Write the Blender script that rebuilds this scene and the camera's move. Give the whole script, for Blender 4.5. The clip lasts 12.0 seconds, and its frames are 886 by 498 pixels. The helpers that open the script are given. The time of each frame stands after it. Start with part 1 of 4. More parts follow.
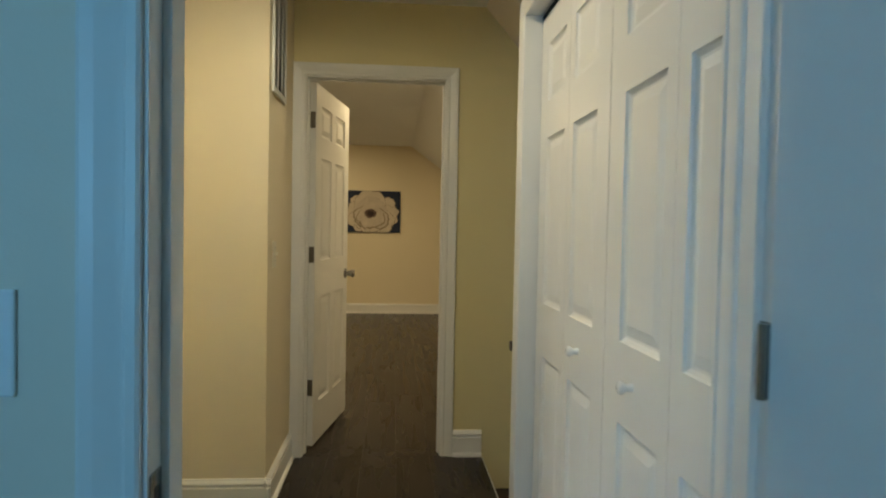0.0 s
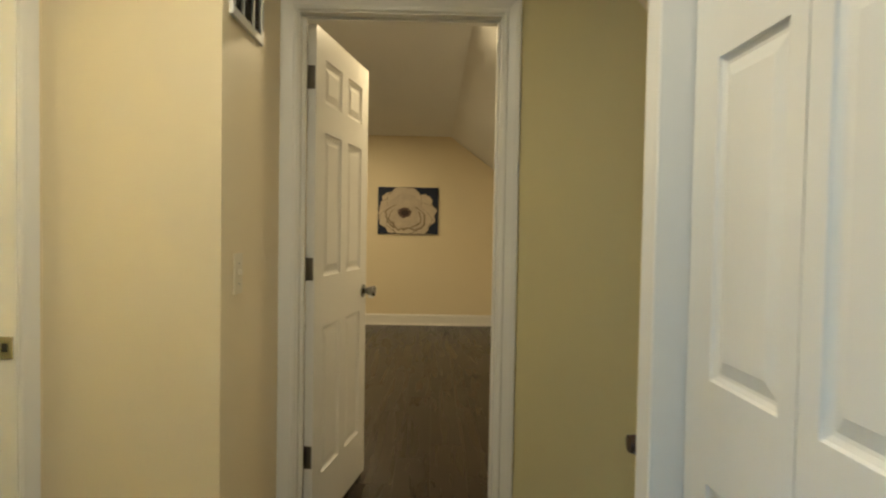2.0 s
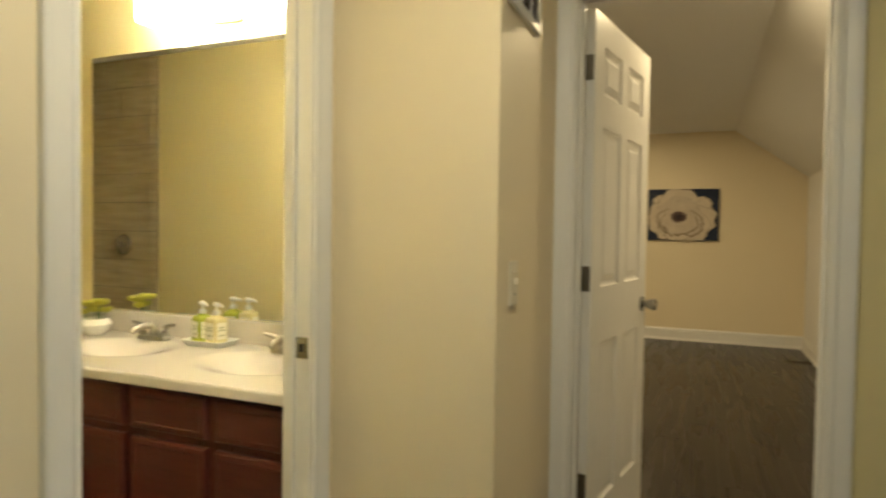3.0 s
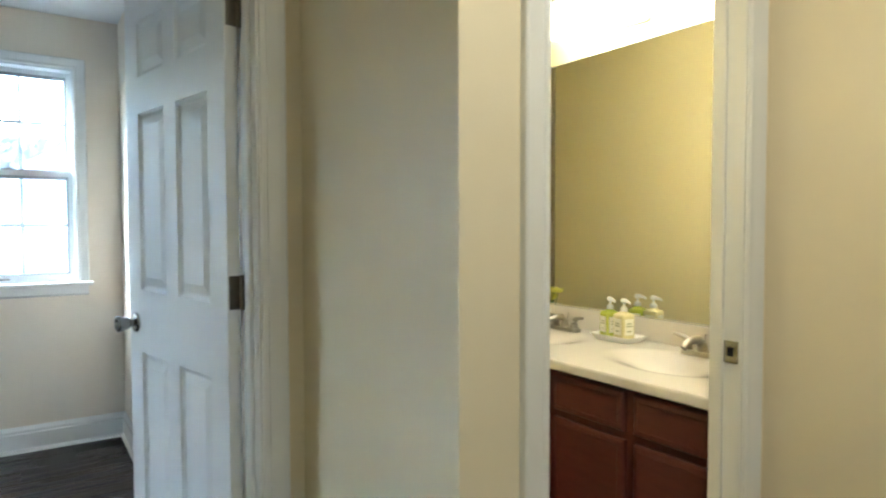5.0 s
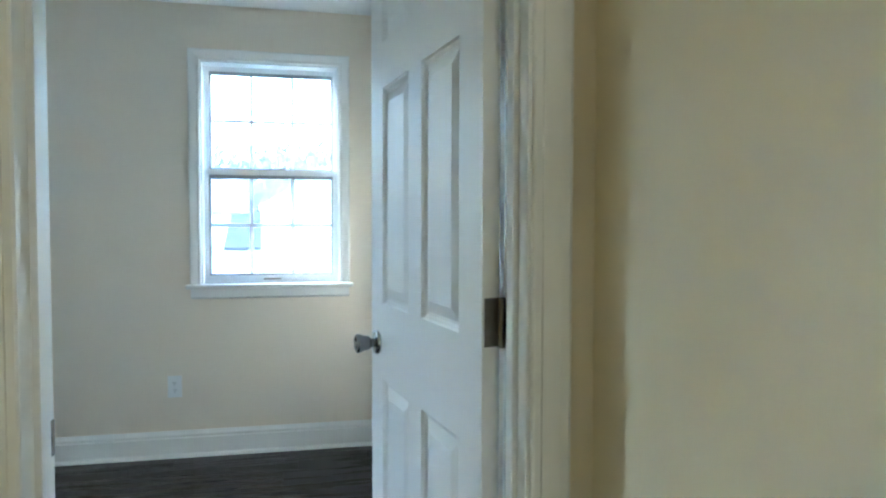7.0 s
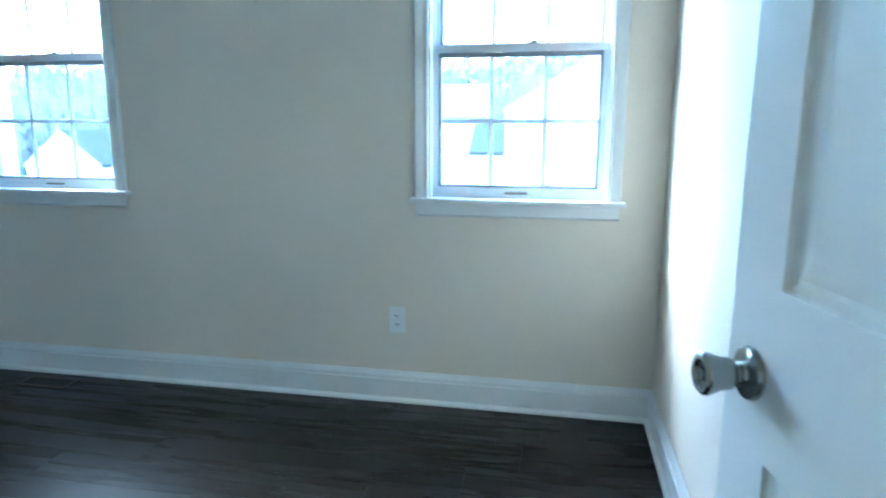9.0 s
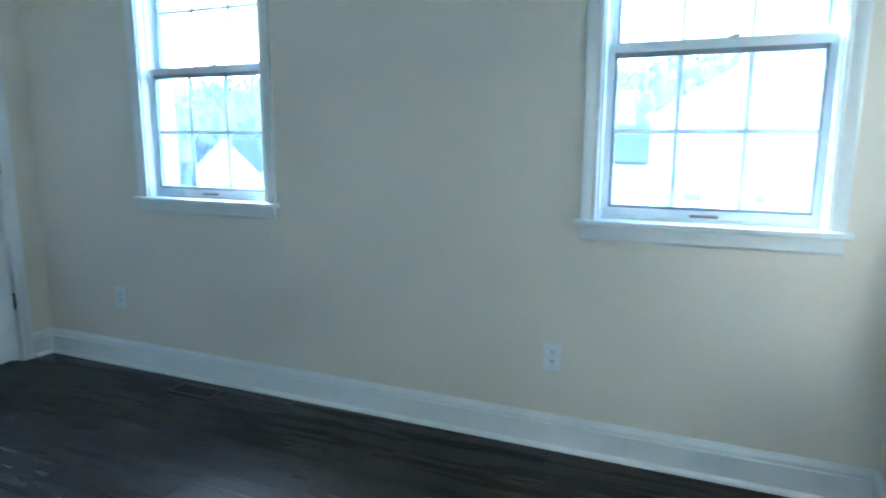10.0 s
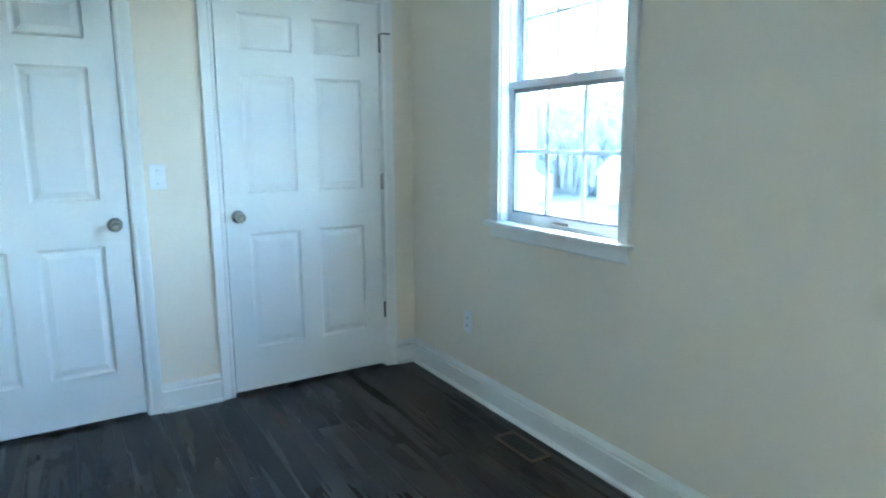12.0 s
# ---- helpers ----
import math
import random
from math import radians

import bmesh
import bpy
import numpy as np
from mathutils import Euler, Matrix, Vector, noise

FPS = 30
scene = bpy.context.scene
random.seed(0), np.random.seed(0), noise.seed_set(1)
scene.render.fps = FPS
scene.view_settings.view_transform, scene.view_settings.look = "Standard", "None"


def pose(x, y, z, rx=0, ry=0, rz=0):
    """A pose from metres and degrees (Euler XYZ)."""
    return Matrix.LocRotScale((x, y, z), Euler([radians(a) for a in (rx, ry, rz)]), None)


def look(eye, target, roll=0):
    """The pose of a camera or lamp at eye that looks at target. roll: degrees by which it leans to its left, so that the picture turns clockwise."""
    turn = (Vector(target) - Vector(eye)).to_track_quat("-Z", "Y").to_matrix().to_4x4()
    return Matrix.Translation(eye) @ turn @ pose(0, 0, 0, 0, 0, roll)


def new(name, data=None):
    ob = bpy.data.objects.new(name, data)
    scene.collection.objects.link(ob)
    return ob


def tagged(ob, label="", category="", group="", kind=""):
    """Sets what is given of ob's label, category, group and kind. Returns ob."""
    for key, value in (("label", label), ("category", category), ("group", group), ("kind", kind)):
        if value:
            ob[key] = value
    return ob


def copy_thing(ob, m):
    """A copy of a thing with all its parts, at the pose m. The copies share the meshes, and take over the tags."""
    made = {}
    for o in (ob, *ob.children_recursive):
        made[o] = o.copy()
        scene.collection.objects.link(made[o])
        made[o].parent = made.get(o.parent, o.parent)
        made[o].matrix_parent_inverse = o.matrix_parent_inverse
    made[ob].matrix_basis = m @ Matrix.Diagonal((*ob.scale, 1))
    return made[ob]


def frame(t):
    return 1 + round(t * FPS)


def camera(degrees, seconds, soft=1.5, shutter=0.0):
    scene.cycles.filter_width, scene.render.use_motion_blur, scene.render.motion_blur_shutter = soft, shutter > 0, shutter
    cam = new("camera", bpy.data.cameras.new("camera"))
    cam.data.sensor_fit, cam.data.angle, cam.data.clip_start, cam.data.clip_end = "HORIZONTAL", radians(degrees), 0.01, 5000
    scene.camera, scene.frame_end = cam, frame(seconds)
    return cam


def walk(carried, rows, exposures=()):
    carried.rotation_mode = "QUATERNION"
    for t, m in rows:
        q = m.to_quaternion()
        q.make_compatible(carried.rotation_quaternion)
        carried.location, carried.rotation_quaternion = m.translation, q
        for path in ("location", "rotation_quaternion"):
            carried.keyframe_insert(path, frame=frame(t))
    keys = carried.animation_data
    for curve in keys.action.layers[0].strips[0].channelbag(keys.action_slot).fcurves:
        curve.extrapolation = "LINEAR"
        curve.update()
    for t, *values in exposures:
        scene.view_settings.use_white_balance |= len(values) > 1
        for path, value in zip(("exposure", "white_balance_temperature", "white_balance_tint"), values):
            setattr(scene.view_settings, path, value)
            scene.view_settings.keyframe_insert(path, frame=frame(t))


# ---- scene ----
cam = camera(71.0, 12.0, soft=2.0, shutter=0.3)
PATH = [
    (0, (1.883, 0.527, 1.238), (2.042, 2.519, 1.176), 1.1),
    (0.2, (1.863, 0.647, 1.239), (2.032, 2.639, 1.178), 0.9),
    (0.5, (1.89, 0.82, 1.234), (2.062, 2.812, 1.175), 1.2),
    (1, (1.941, 1.107, 1.238), (2.173, 3.092, 1.178), 1.1),
    (1.5, (1.952, 1.363, 1.244), (2.14, 3.353, 1.18), 1.1),
    (2, (1.908, 1.582, 1.251), (1.942, 3.581, 1.187), 1.0),
    (2.5, (1.854, 1.72, 1.243), (1.596, 3.703, 1.189), 0.4),
    (3, (1.81, 1.787, 1.247), (1.039, 3.631, 1.19), 0.8),
    (3.5, (1.781, 1.785, 1.248), (0.638, 3.425, 1.188), 0.9),
    (3.7, (1.78, 1.776, 1.249), (0.538, 3.343, 1.186), 0.9),
    (5.3, (1.708, 1.654, 1.253), (-0.012, 2.673, 1.178), 0.0),
    (5.5, (1.707, 1.639, 1.259), (-0.054, 2.584, 1.183), 0.2),
    (6, (1.581, 1.674, 1.247), (-0.278, 2.41, 1.176), 0.2),
    (6.5, (1.35, 1.766, 1.247), (-0.565, 2.338, 1.186), 0.3),
    (7, (1.135, 1.843, 1.248), (-0.826, 2.23, 1.179), 0.1),
    (7.2, (1.063, 1.851, 1.241), (-0.913, 2.145, 1.151), 0.2),
    (8.8, (0.238, 1.779, 1.208), (-1.71, 1.503, 0.846), 0.3),
    (9, (0.178, 1.766, 1.212), (-1.753, 1.4, 0.843), 0.2),
    (9.5, (0.028, 1.663, 1.216), (-1.851, 1.071, 0.869), 0.2),
    (10, (-0.087, 1.577, 1.225), (-1.902, 0.812, 0.88), 0.2),
    (10.5, (-0.25, 1.491, 1.258), (-1.883, 0.391, 0.903), 0.1),
    (11, (-0.396, 1.405, 1.262), (-1.831, 0.058, 0.906), -0.1),
    (11.5, (-0.527, 1.328, 1.309), (-1.765, -0.202, 0.954), -0.3),
    (12, (-0.7, 1.298, 1.308), (-1.72, -0.388, 0.965), -0.3),
]
EXPOSURES = [(0.0, 6.85, 6500, 10), (0.5, 7.0, 6500, 10), (2.5, 7.08, 6500, 10), (3.5, 7.1, 6400, 10), (5.5, 7.14, 5500, 9), (7.0, 7.17, 5400, 5), (9.0, 7.15, 4750, 0), (9.6, 7.13, 4700, 0), (10.5, 7.28, 5000, 0), (11.3, 7.42, 5150, 0), (12.0, 7.46, 5250, 0)]
walk(cam, [(t, look(eye, target, roll)) for t, eye, target, roll in PATH], EXPOSURES)

# ---- world, sun and lamps ----
world = bpy.data.worlds.new("world")
scene.world = world
world.use_nodes = True
wn, wl = world.node_tree.nodes, world.node_tree.links
sky = wn.new("ShaderNodeTexSky")
sky.sky_type = "NISHITA"
sky.sun_disc = False
sky.sun_elevation, sky.sun_rotation = radians(42), radians(216)
sky.air_density, sky.dust_density = 1.2, 0.9
sky.ozone_density = 0.8
wn["Background"].inputs["Strength"].default_value = 0.15
wl.new(sky.outputs[0], wn["Background"].inputs["Color"])

sun_data = bpy.data.lights.new("sun", "SUN")
sun_data.energy, sun_data.angle, sun_data.color = 0.10, radians(32), (0.84, 0.98, 1.0)
new("sun", sun_data).matrix_world = look((-29.4, -40.5, 45.0), (0, 0, 0))

WARM = (1.0, 0.90, 0.66)


def disk_lamp(name, x, y, z, watts, size, colour=WARM):
    d = bpy.data.lights.new(name, "AREA")
    d.shape, d.size, d.energy, d.color = "DISK", size, watts, colour
    new(name, d).matrix_world = pose(x, y, z)


HALL_LAMP = (1.60, 2.42)
# the middle downlight is unseen, added to even out the far room's light
DOWNLIGHTS = [(1.73, 4.94), (1.0, 7.1), (1.0, 8.45)]
disk_lamp("hall_lamp", *HALL_LAMP, 2.335, 0.099, 0.26)
for (dx, dy), watts in zip(DOWNLIGHTS, (0.18, 0.175, 0.066)):
    disk_lamp("downlight_lamp", dx, dy, 2.425, watts, 0.11, (1.0, 0.79, 0.45))


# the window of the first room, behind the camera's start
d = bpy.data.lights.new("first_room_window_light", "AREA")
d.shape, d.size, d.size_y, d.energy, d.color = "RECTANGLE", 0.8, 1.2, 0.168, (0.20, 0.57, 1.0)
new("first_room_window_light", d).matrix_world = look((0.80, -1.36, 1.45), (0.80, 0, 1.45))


# ---- materials ----
def material(name, colour, rough=0.5, metal=0.0, vary=0.06, scale=3.0, bump=0.0, bump_scale=200.0, coat=0.0,
             emit=None, power=0.0, stretch=(1, 1, 1), second=None, spec=0.5):
    m = bpy.data.materials.new(name)
    m.use_nodes = True
    n, l = m.node_tree.nodes, m.node_tree.links
    b = n["Principled BSDF"]
    b.inputs["Roughness"].default_value = rough
    b.inputs["Metallic"].default_value = metal
    b.inputs["Coat Weight"].default_value = coat
    b.inputs["Specular IOR Level"].default_value = spec
    tc = n.new("ShaderNodeTexCoord")
    mp = n.new("ShaderNodeMapping")
    mp.inputs["Scale"].default_value = stretch
    l.new(tc.outputs["Object"], mp.inputs["Vector"])
    big = n.new("ShaderNodeTexNoise")
    big.inputs["Scale"].default_value, big.inputs["Detail"].default_value = scale, 6
    l.new(mp.outputs[0], big.inputs["Vector"])
    ramp = n.new("ShaderNodeMix")
    ramp.data_type = "RGBA"
    two = second or tuple(max(0.0, c * (1 - 2 * vary)) for c in colour)
    ramp.inputs[6].default_value = (*colour, 1)
    ramp.inputs[7].default_value = (*two, 1)
    l.new(big.outputs["Fac"], ramp.inputs[0])
    l.new(ramp.outputs[2], b.inputs["Base Color"])
    mr = n.new("ShaderNodeMapRange")
    mr.inputs[3].default_value, mr.inputs[4].default_value = max(0.0, rough - 0.06), min(1.0, rough + 0.08)
    l.new(big.outputs["Fac"], mr.inputs[0])
    l.new(mr.outputs[0], b.inputs["Roughness"])
    if bump:
        fine = n.new("ShaderNodeTexNoise")
        fine.inputs["Scale"].default_value, fine.inputs["Detail"].default_value = bump_scale, 3
        l.new(mp.outputs[0], fine.inputs["Vector"])
        bp = n.new("ShaderNodeBump")
        bp.inputs["Strength"].default_value, bp.inputs["Distance"].default_value = bump, 0.002
        l.new(fine.outputs["Fac"], bp.inputs["Height"])
        l.new(bp.outputs[0], b.inputs["Normal"])
    if emit:
        b.inputs["Emission Color"].default_value = (*emit, 1)
        b.inputs["Emission Strength"].default_value = power
    return m


def plank_material():
    m = bpy.data.materials.new("plank")
    m.use_nodes = True
    n, l = m.node_tree.nodes, m.node_tree.links
    b = n["Principled BSDF"]
    b.inputs["Specular IOR Level"].default_value = 0.22
    tc, info = n.new("ShaderNodeTexCoord"), n.new("ShaderNodeObjectInfo")
    add = n.new("ShaderNodeVectorMath")
    add.operation = "MULTIPLY_ADD"
    add.inputs[1].default_value = (31.0, 17.0, 5.0)
    l.new(info.outputs["Random"], add.inputs[0])
    l.new(tc.outputs["Object"], add.inputs[2])
    mp = n.new("ShaderNodeMapping")
    mp.inputs["Scale"].default_value = (12, 0.8, 8)
    l.new(add.outputs[0], mp.inputs["Vector"])
    grain = n.new("ShaderNodeTexNoise")
    grain.inputs["Scale"].default_value, grain.inputs["Detail"].default_value, grain.inputs["Distortion"].default_value = 1.4, 3, 0.3
    l.new(mp.outputs[0], grain.inputs["Vector"])
    cr = n.new("ShaderNodeValToRGB")
    cr.color_ramp.elements[0].position, cr.color_ramp.elements[0].color = 0.25, (0.0192, 0.0146, 0.0112, 1)
    cr.color_ramp.elements[1].position, cr.color_ramp.elements[1].color = 0.8, (0.0236, 0.0175, 0.0130, 1)
    l.new(grain.outputs["Fac"], cr.inputs[0])
    hsv = n.new("ShaderNodeHueSaturation")
    val = n.new("ShaderNodeMapRange")
    val.inputs[3].default_value, val.inputs[4].default_value = 0.80, 1.20
    l.new(info.outputs["Random"], val.inputs[0])
    l.new(val.outputs[0], hsv.inputs["Value"])
    l.new(cr.outputs[0], hsv.inputs["Color"])
    l.new(hsv.outputs[0], b.inputs["Base Color"])
    r = n.new("ShaderNodeMapRange")
    r.inputs[3].default_value, r.inputs[4].default_value = 0.25, 0.30
    l.new(grain.outputs["Fac"], r.inputs[0])
    l.new(r.outputs[0], b.inputs["Roughness"])
    bp = n.new("ShaderNodeBump")
    bp.inputs["Strength"].default_value, bp.inputs["Distance"].default_value = 0.006, 0.001
    l.new(grain.outputs["Fac"], bp.inputs["Height"])
    l.new(bp.outputs[0], b.inputs["Normal"])
    return m


def glass_material():
    m = bpy.data.materials.new("window_glass")
    m.use_nodes = True
    n, l = m.node_tree.nodes, m.node_tree.links
    n.remove(n["Principled BSDF"])
    t, g, mix, lw = (n.new("ShaderNodeBsdfTransparent"), n.new("ShaderNodeBsdfGlossy"), n.new("ShaderNodeMixShader"),
                     n.new("ShaderNodeLayerWeight"))
    fr = n.new("ShaderNodeMath")
    fr.operation = "POWER"
    fr.inputs[1].default_value = 4.0
    l.new(lw.outputs["Facing"], fr.inputs[0])
    t.inputs["Color"].default_value = (0.40, 0.42, 0.43, 1)
    g.inputs["Roughness"].default_value = 0.02
    l.new(fr.outputs[0], mix.inputs[0])
    l.new(t.outputs[0], mix.inputs[1])
    l.new(g.outputs[0], mix.inputs[2])
    l.new(mix.outputs[0], n["Material Output"].inputs["Surface"])
    return m


M_WALL = material("beige_wall_paint", (0.815, 0.72, 0.585), 0.55, vary=0.02, scale=1.4, bump=0.12, bump_scale=260)
# the bath's yellow; on hall walls it tints the beige for shade
M_HALL = material("straw_bath_hall_shade_paint", (0.75, 0.655, 0.36), 0.55, vary=0.02, scale=1.4, bump=0.12, bump_scale=260)
# the beige again, with the warm light put into its tint
M_CHASE = material("light_tinted_sand_paint", (0.80, 0.70, 0.50), 0.55, vary=0.02, scale=1.4, bump=0.12, bump_scale=260)
M_CEIL = material("ceiling_paint", (0.84, 0.83, 0.80), 0.8, vary=0.02, scale=1.2, bump=0.12, bump_scale=180)
M_TRIM = material("white_trim_paint", (0.81, 0.797, 0.755), 0.34, vary=0.02, scale=4, bump=0.015, bump_scale=120)
M_DOOR = material("white_door_paint", (0.795, 0.785, 0.75), 0.38, vary=0.025, scale=3, bump=0.04, bump_scale=160, stretch=(1, 1, 0.15))
M_PLANK = plank_material()
M_SUB = material("subfloor", (0.022, 0.015, 0.010), 0.28, vary=0.1)
M_NICKEL = material("satin_nickel", (0.36, 0.355, 0.335), 0.2, 1.0, vary=0.08, scale=20)
M_BRONZE = material("aged_hinge_metal", (0.27, 0.24, 0.195), 0.42, 1.0, vary=0.15, scale=30)
M_BRASS = material("antique_brass", (0.42, 0.33, 0.20), 0.3, 1.0, vary=0.1, scale=25)
# near-black; in holes, slots and vents this colour stands in for shade
M_DARK = material("dark_gap", (0.012, 0.011, 0.01), 0.7)
M_PLATE = material("white_plastic", (0.82, 0.82, 0.80), 0.35, vary=0.01)
M_IVORY = material("ivory_plastic", (0.74, 0.68, 0.53), 0.35, vary=0.01)
M_PORC = material("white_porcelain", (0.85, 0.85, 0.83), 0.15, vary=0.01)
M_CHERRY = material("dark_cherry_wood", (0.135, 0.025, 0.016), 0.42, vary=0.3, scale=7, stretch=(1, 1, 6), bump=0.08, bump_scale=60, coat=0.2)
M_MARBLE = material("cultured_marble", (0.74, 0.70, 0.655), 0.16, vary=0.03, scale=5, coat=0.4)
M_MIRROR = material("mirror_silver", (0.93, 0.94, 0.93), 0.0, 1.0, vary=0.0)
M_MIRROR.node_tree.nodes["Principled BSDF"].inputs["Roughness"].default_value = 0.005
for lk in list(M_MIRROR.node_tree.links):
    if lk.to_socket.name == "Roughness":
        M_MIRROR.node_tree.links.remove(lk)
M_TILE = material("stone_tile", (0.60, 0.50, 0.33), 0.35, vary=0.2, scale=4, stretch=(0.8, 1, 7), second=(0.28, 0.22, 0.13))
M_GROUT = material("grout", (0.22, 0.19, 0.15), 0.9)
M_GLOW = material("lit_frosted_glass", (0.9, 0.9, 0.88), 0.4, emit=(1.0, 0.90, 0.63), power=0.175)
M_DOME = material("lit_ceiling_dome", (0.9, 0.9, 0.88), 0.4, emit=(1.0, 0.84, 0.56), power=0.036)
M_CAN = material("lit_lamp_face", (0.9, 0.9, 0.88), 0.4, emit=(1.0, 0.84, 0.58), power=0.12)
M_SATIN = material("brushed_faucet_metal", (0.46, 0.43, 0.38), 0.34, 1.0, vary=0.06, scale=20)
M_GLASS = glass_material()
M_VINYL = material("white_vinyl", (0.78, 0.80, 0.80), 0.35, vary=0.02)
M_BARS = material("thin_white_vinyl_bars", (0.80, 0.82, 0.82), 0.4, vary=0.02)
bars_tree = M_BARS.node_tree
let_through, half = bars_tree.nodes.new("ShaderNodeBsdfTranslucent"), bars_tree.nodes.new("ShaderNodeMixShader")
let_through.inputs["Color"].default_value, half.inputs[0].default_value = (0.80, 0.82, 0.82, 1), 0.25
bars_tree.links.new(bars_tree.nodes["Principled BSDF"].outputs[0], half.inputs[1])
bars_tree.links.new(let_through.outputs[0], half.inputs[2])
bars_tree.links.new(half.outputs[0], bars_tree.nodes["Material Output"].inputs["Surface"])
M_GASKET = material("grey_gasket", (0.30, 0.31, 0.33), 0.6)
M_GREEN = material("green_soap", (0.42, 0.47, 0.06), 0.15, vary=0.05, coat=0.6)
M_CREAM = material("cream_soap", (0.72, 0.66, 0.36), 0.2, vary=0.03, coat=0.5)
M_LABEL = material("bottle_label", (0.82, 0.80, 0.66), 0.4, vary=0.02)
M_INK = material("label_ink", (0.42, 0.42, 0.24), 0.5)
M_PETAL_Y = material("yellow_petal", (0.78, 0.74, 0.12), 0.6, vary=0.2, scale=40)
M_LEAF = material("green_leaf", (0.10, 0.20, 0.03), 0.5, vary=0.3, scale=30)
M_NAVY = material("navy_canvas", (0.010, 0.022, 0.060), 0.75, vary=0.25, scale=8, bump=0.2, bump_scale=300)
M_PETAL = material("cream_painted_petal", (0.68, 0.60, 0.48), 0.7, vary=0.2, scale=9, second=(0.46, 0.39, 0.30), bump=0.25, bump_scale=60)
M_PETAL_IN = material("inner_painted_petal", (0.64, 0.56, 0.45), 0.7, scale=12, second=(0.38, 0.32, 0.25), bump=0.25, bump_scale=60)
M_PETAL_EDGE = material("shaded_painted_petal", (0.36, 0.285, 0.20), 0.7, vary=0.25, scale=20)
M_STAMEN = material("painted_stamens", (0.17, 0.10, 0.075), 0.7, vary=0.4, scale=50, bump=0.3, bump_scale=120)
M_HEART = material("painted_flower_heart", (0.05, 0.028, 0.028), 0.7, vary=0.4, scale=60, bump=0.3, bump_scale=120)
M_GRILLE = material("white_metal_grille", (0.74, 0.74, 0.71), 0.4, vary=0.03)
M_REGISTER = material("brown_metal_register", (0.12, 0.09, 0.058), 0.5, 0.3, vary=0.15, scale=20)
M_RAIL = material("dark_handrail_wood", (0.035, 0.018, 0.012), 0.35, vary=0.2, scale=12)
M_SIDING = material("white_siding", (0.72, 0.73, 0.74), 0.6, vary=0.05, scale=1.5)
M_ROOF = material("grey_shingle_roof", (0.072, 0.072, 0.073), 0.85, vary=0.15, scale=3)
# lit copy of the grey roof, bright sun put into its colour
M_ROOF_LIT = material("sunlit_pale_shingle", (0.30, 0.30, 0.31), 0.85, vary=0.12, scale=3)
M_GRASS = material("pale_winter_lawn", (0.15, 0.155, 0.12), 0.95, vary=0.2, scale=0.3)
# bark, twigs and woods made paler, distance haze put into their colour
M_BARK = material("haze_paled_bark", (0.20, 0.20, 0.20), 0.9, vary=0.2, scale=6)
M_TWIG = material("haze_paled_twig", (0.34, 0.33, 0.31), 0.9, vary=0.2, scale=2)
M_WOODS = material("haze_paled_woods", (0.31, 0.30, 0.285), 0.95, vary=0.2, scale=0.4)
M_HOUSE_GLASS = material("dark_window_pane", (0.22, 0.235, 0.25), 0.1, vary=0.1)


# ---- building helpers ----
def to_mesh(name, bm, mat, smooth=False):
    me = bpy.data.meshes.new(name)
    bmesh.ops.recalc_face_normals(bm, faces=bm.faces[:])
    bm.to_mesh(me)
    bm.free()
    for mt in (mat if isinstance(mat, (list, tuple)) else [mat]):
        me.materials.append(mt)
    if smooth:
        me.polygons.foreach_set("use_smooth", [True] * len(me.polygons))
        me.set_sharp_from_angle(angle=radians(38))
    return me


def part(name, bm, mat, parent=None, label="", smooth=False):
    ob = new(name, to_mesh(name, bm, mat, smooth))
    if parent:
        ob.parent = parent
    if label:
        tagged(ob, label)
    return ob


def thing(name, label, category, at=None, group="", kind=""):
    ob = new(name)
    ob.empty_display_size = 0.05
    if at is not None:
        ob.matrix_world = at
    return tagged(ob, label, category, group, kind)


def add_box(bm, lo, hi, bevel=0.0):
    m = Matrix.Translation([(a + b) / 2 for a, b in zip(lo, hi)]) @ Matrix.Diagonal([abs(b - a) for a, b in zip(lo, hi)] + [1])
    geo = bmesh.ops.create_cube(bm, size=1.0, matrix=m)
    if bevel:
        vs = set(geo["verts"])
        es = [e for e in bm.edges if e.verts[0] in vs and e.verts[1] in vs]
        bmesh.ops.bevel(bm, geom=es, offset=bevel, segments=2, affect="EDGES", profile=0.6)


def box(lo, hi, bevel=0.0):
    bm = bmesh.new()
    add_box(bm, lo, hi, bevel)
    return bm


def lathe(profile, m=None, steps=28, bm=None):
    """Turn (radius, height) points about local z."""
    bm = bm or bmesh.new()
    m = m or Matrix()
    rings = []
    for r, z in profile:
        if r < 1e-6:
            rings.append([bm.verts.new(m @ Vector((0, 0, z)))])
        else:
            rings.append([bm.verts.new(m @ Vector((r * math.cos(2 * math.pi * k / steps), r * math.sin(2 * math.pi * k / steps), z))) for k in range(steps)])
    for a, b in zip(rings, rings[1:]):
        for k in range(steps):
            j = (k + 1) % steps
            if len(a) == 1 and len(b) > 1:
                bm.faces.new((a[0], b[k], b[j]))
            elif len(b) == 1 and len(a) > 1:
                bm.faces.new((a[k], a[j], b[0]))
            elif len(a) > 1:
                bm.faces.new((a[k], a[j], b[j], b[k]))
    return bm


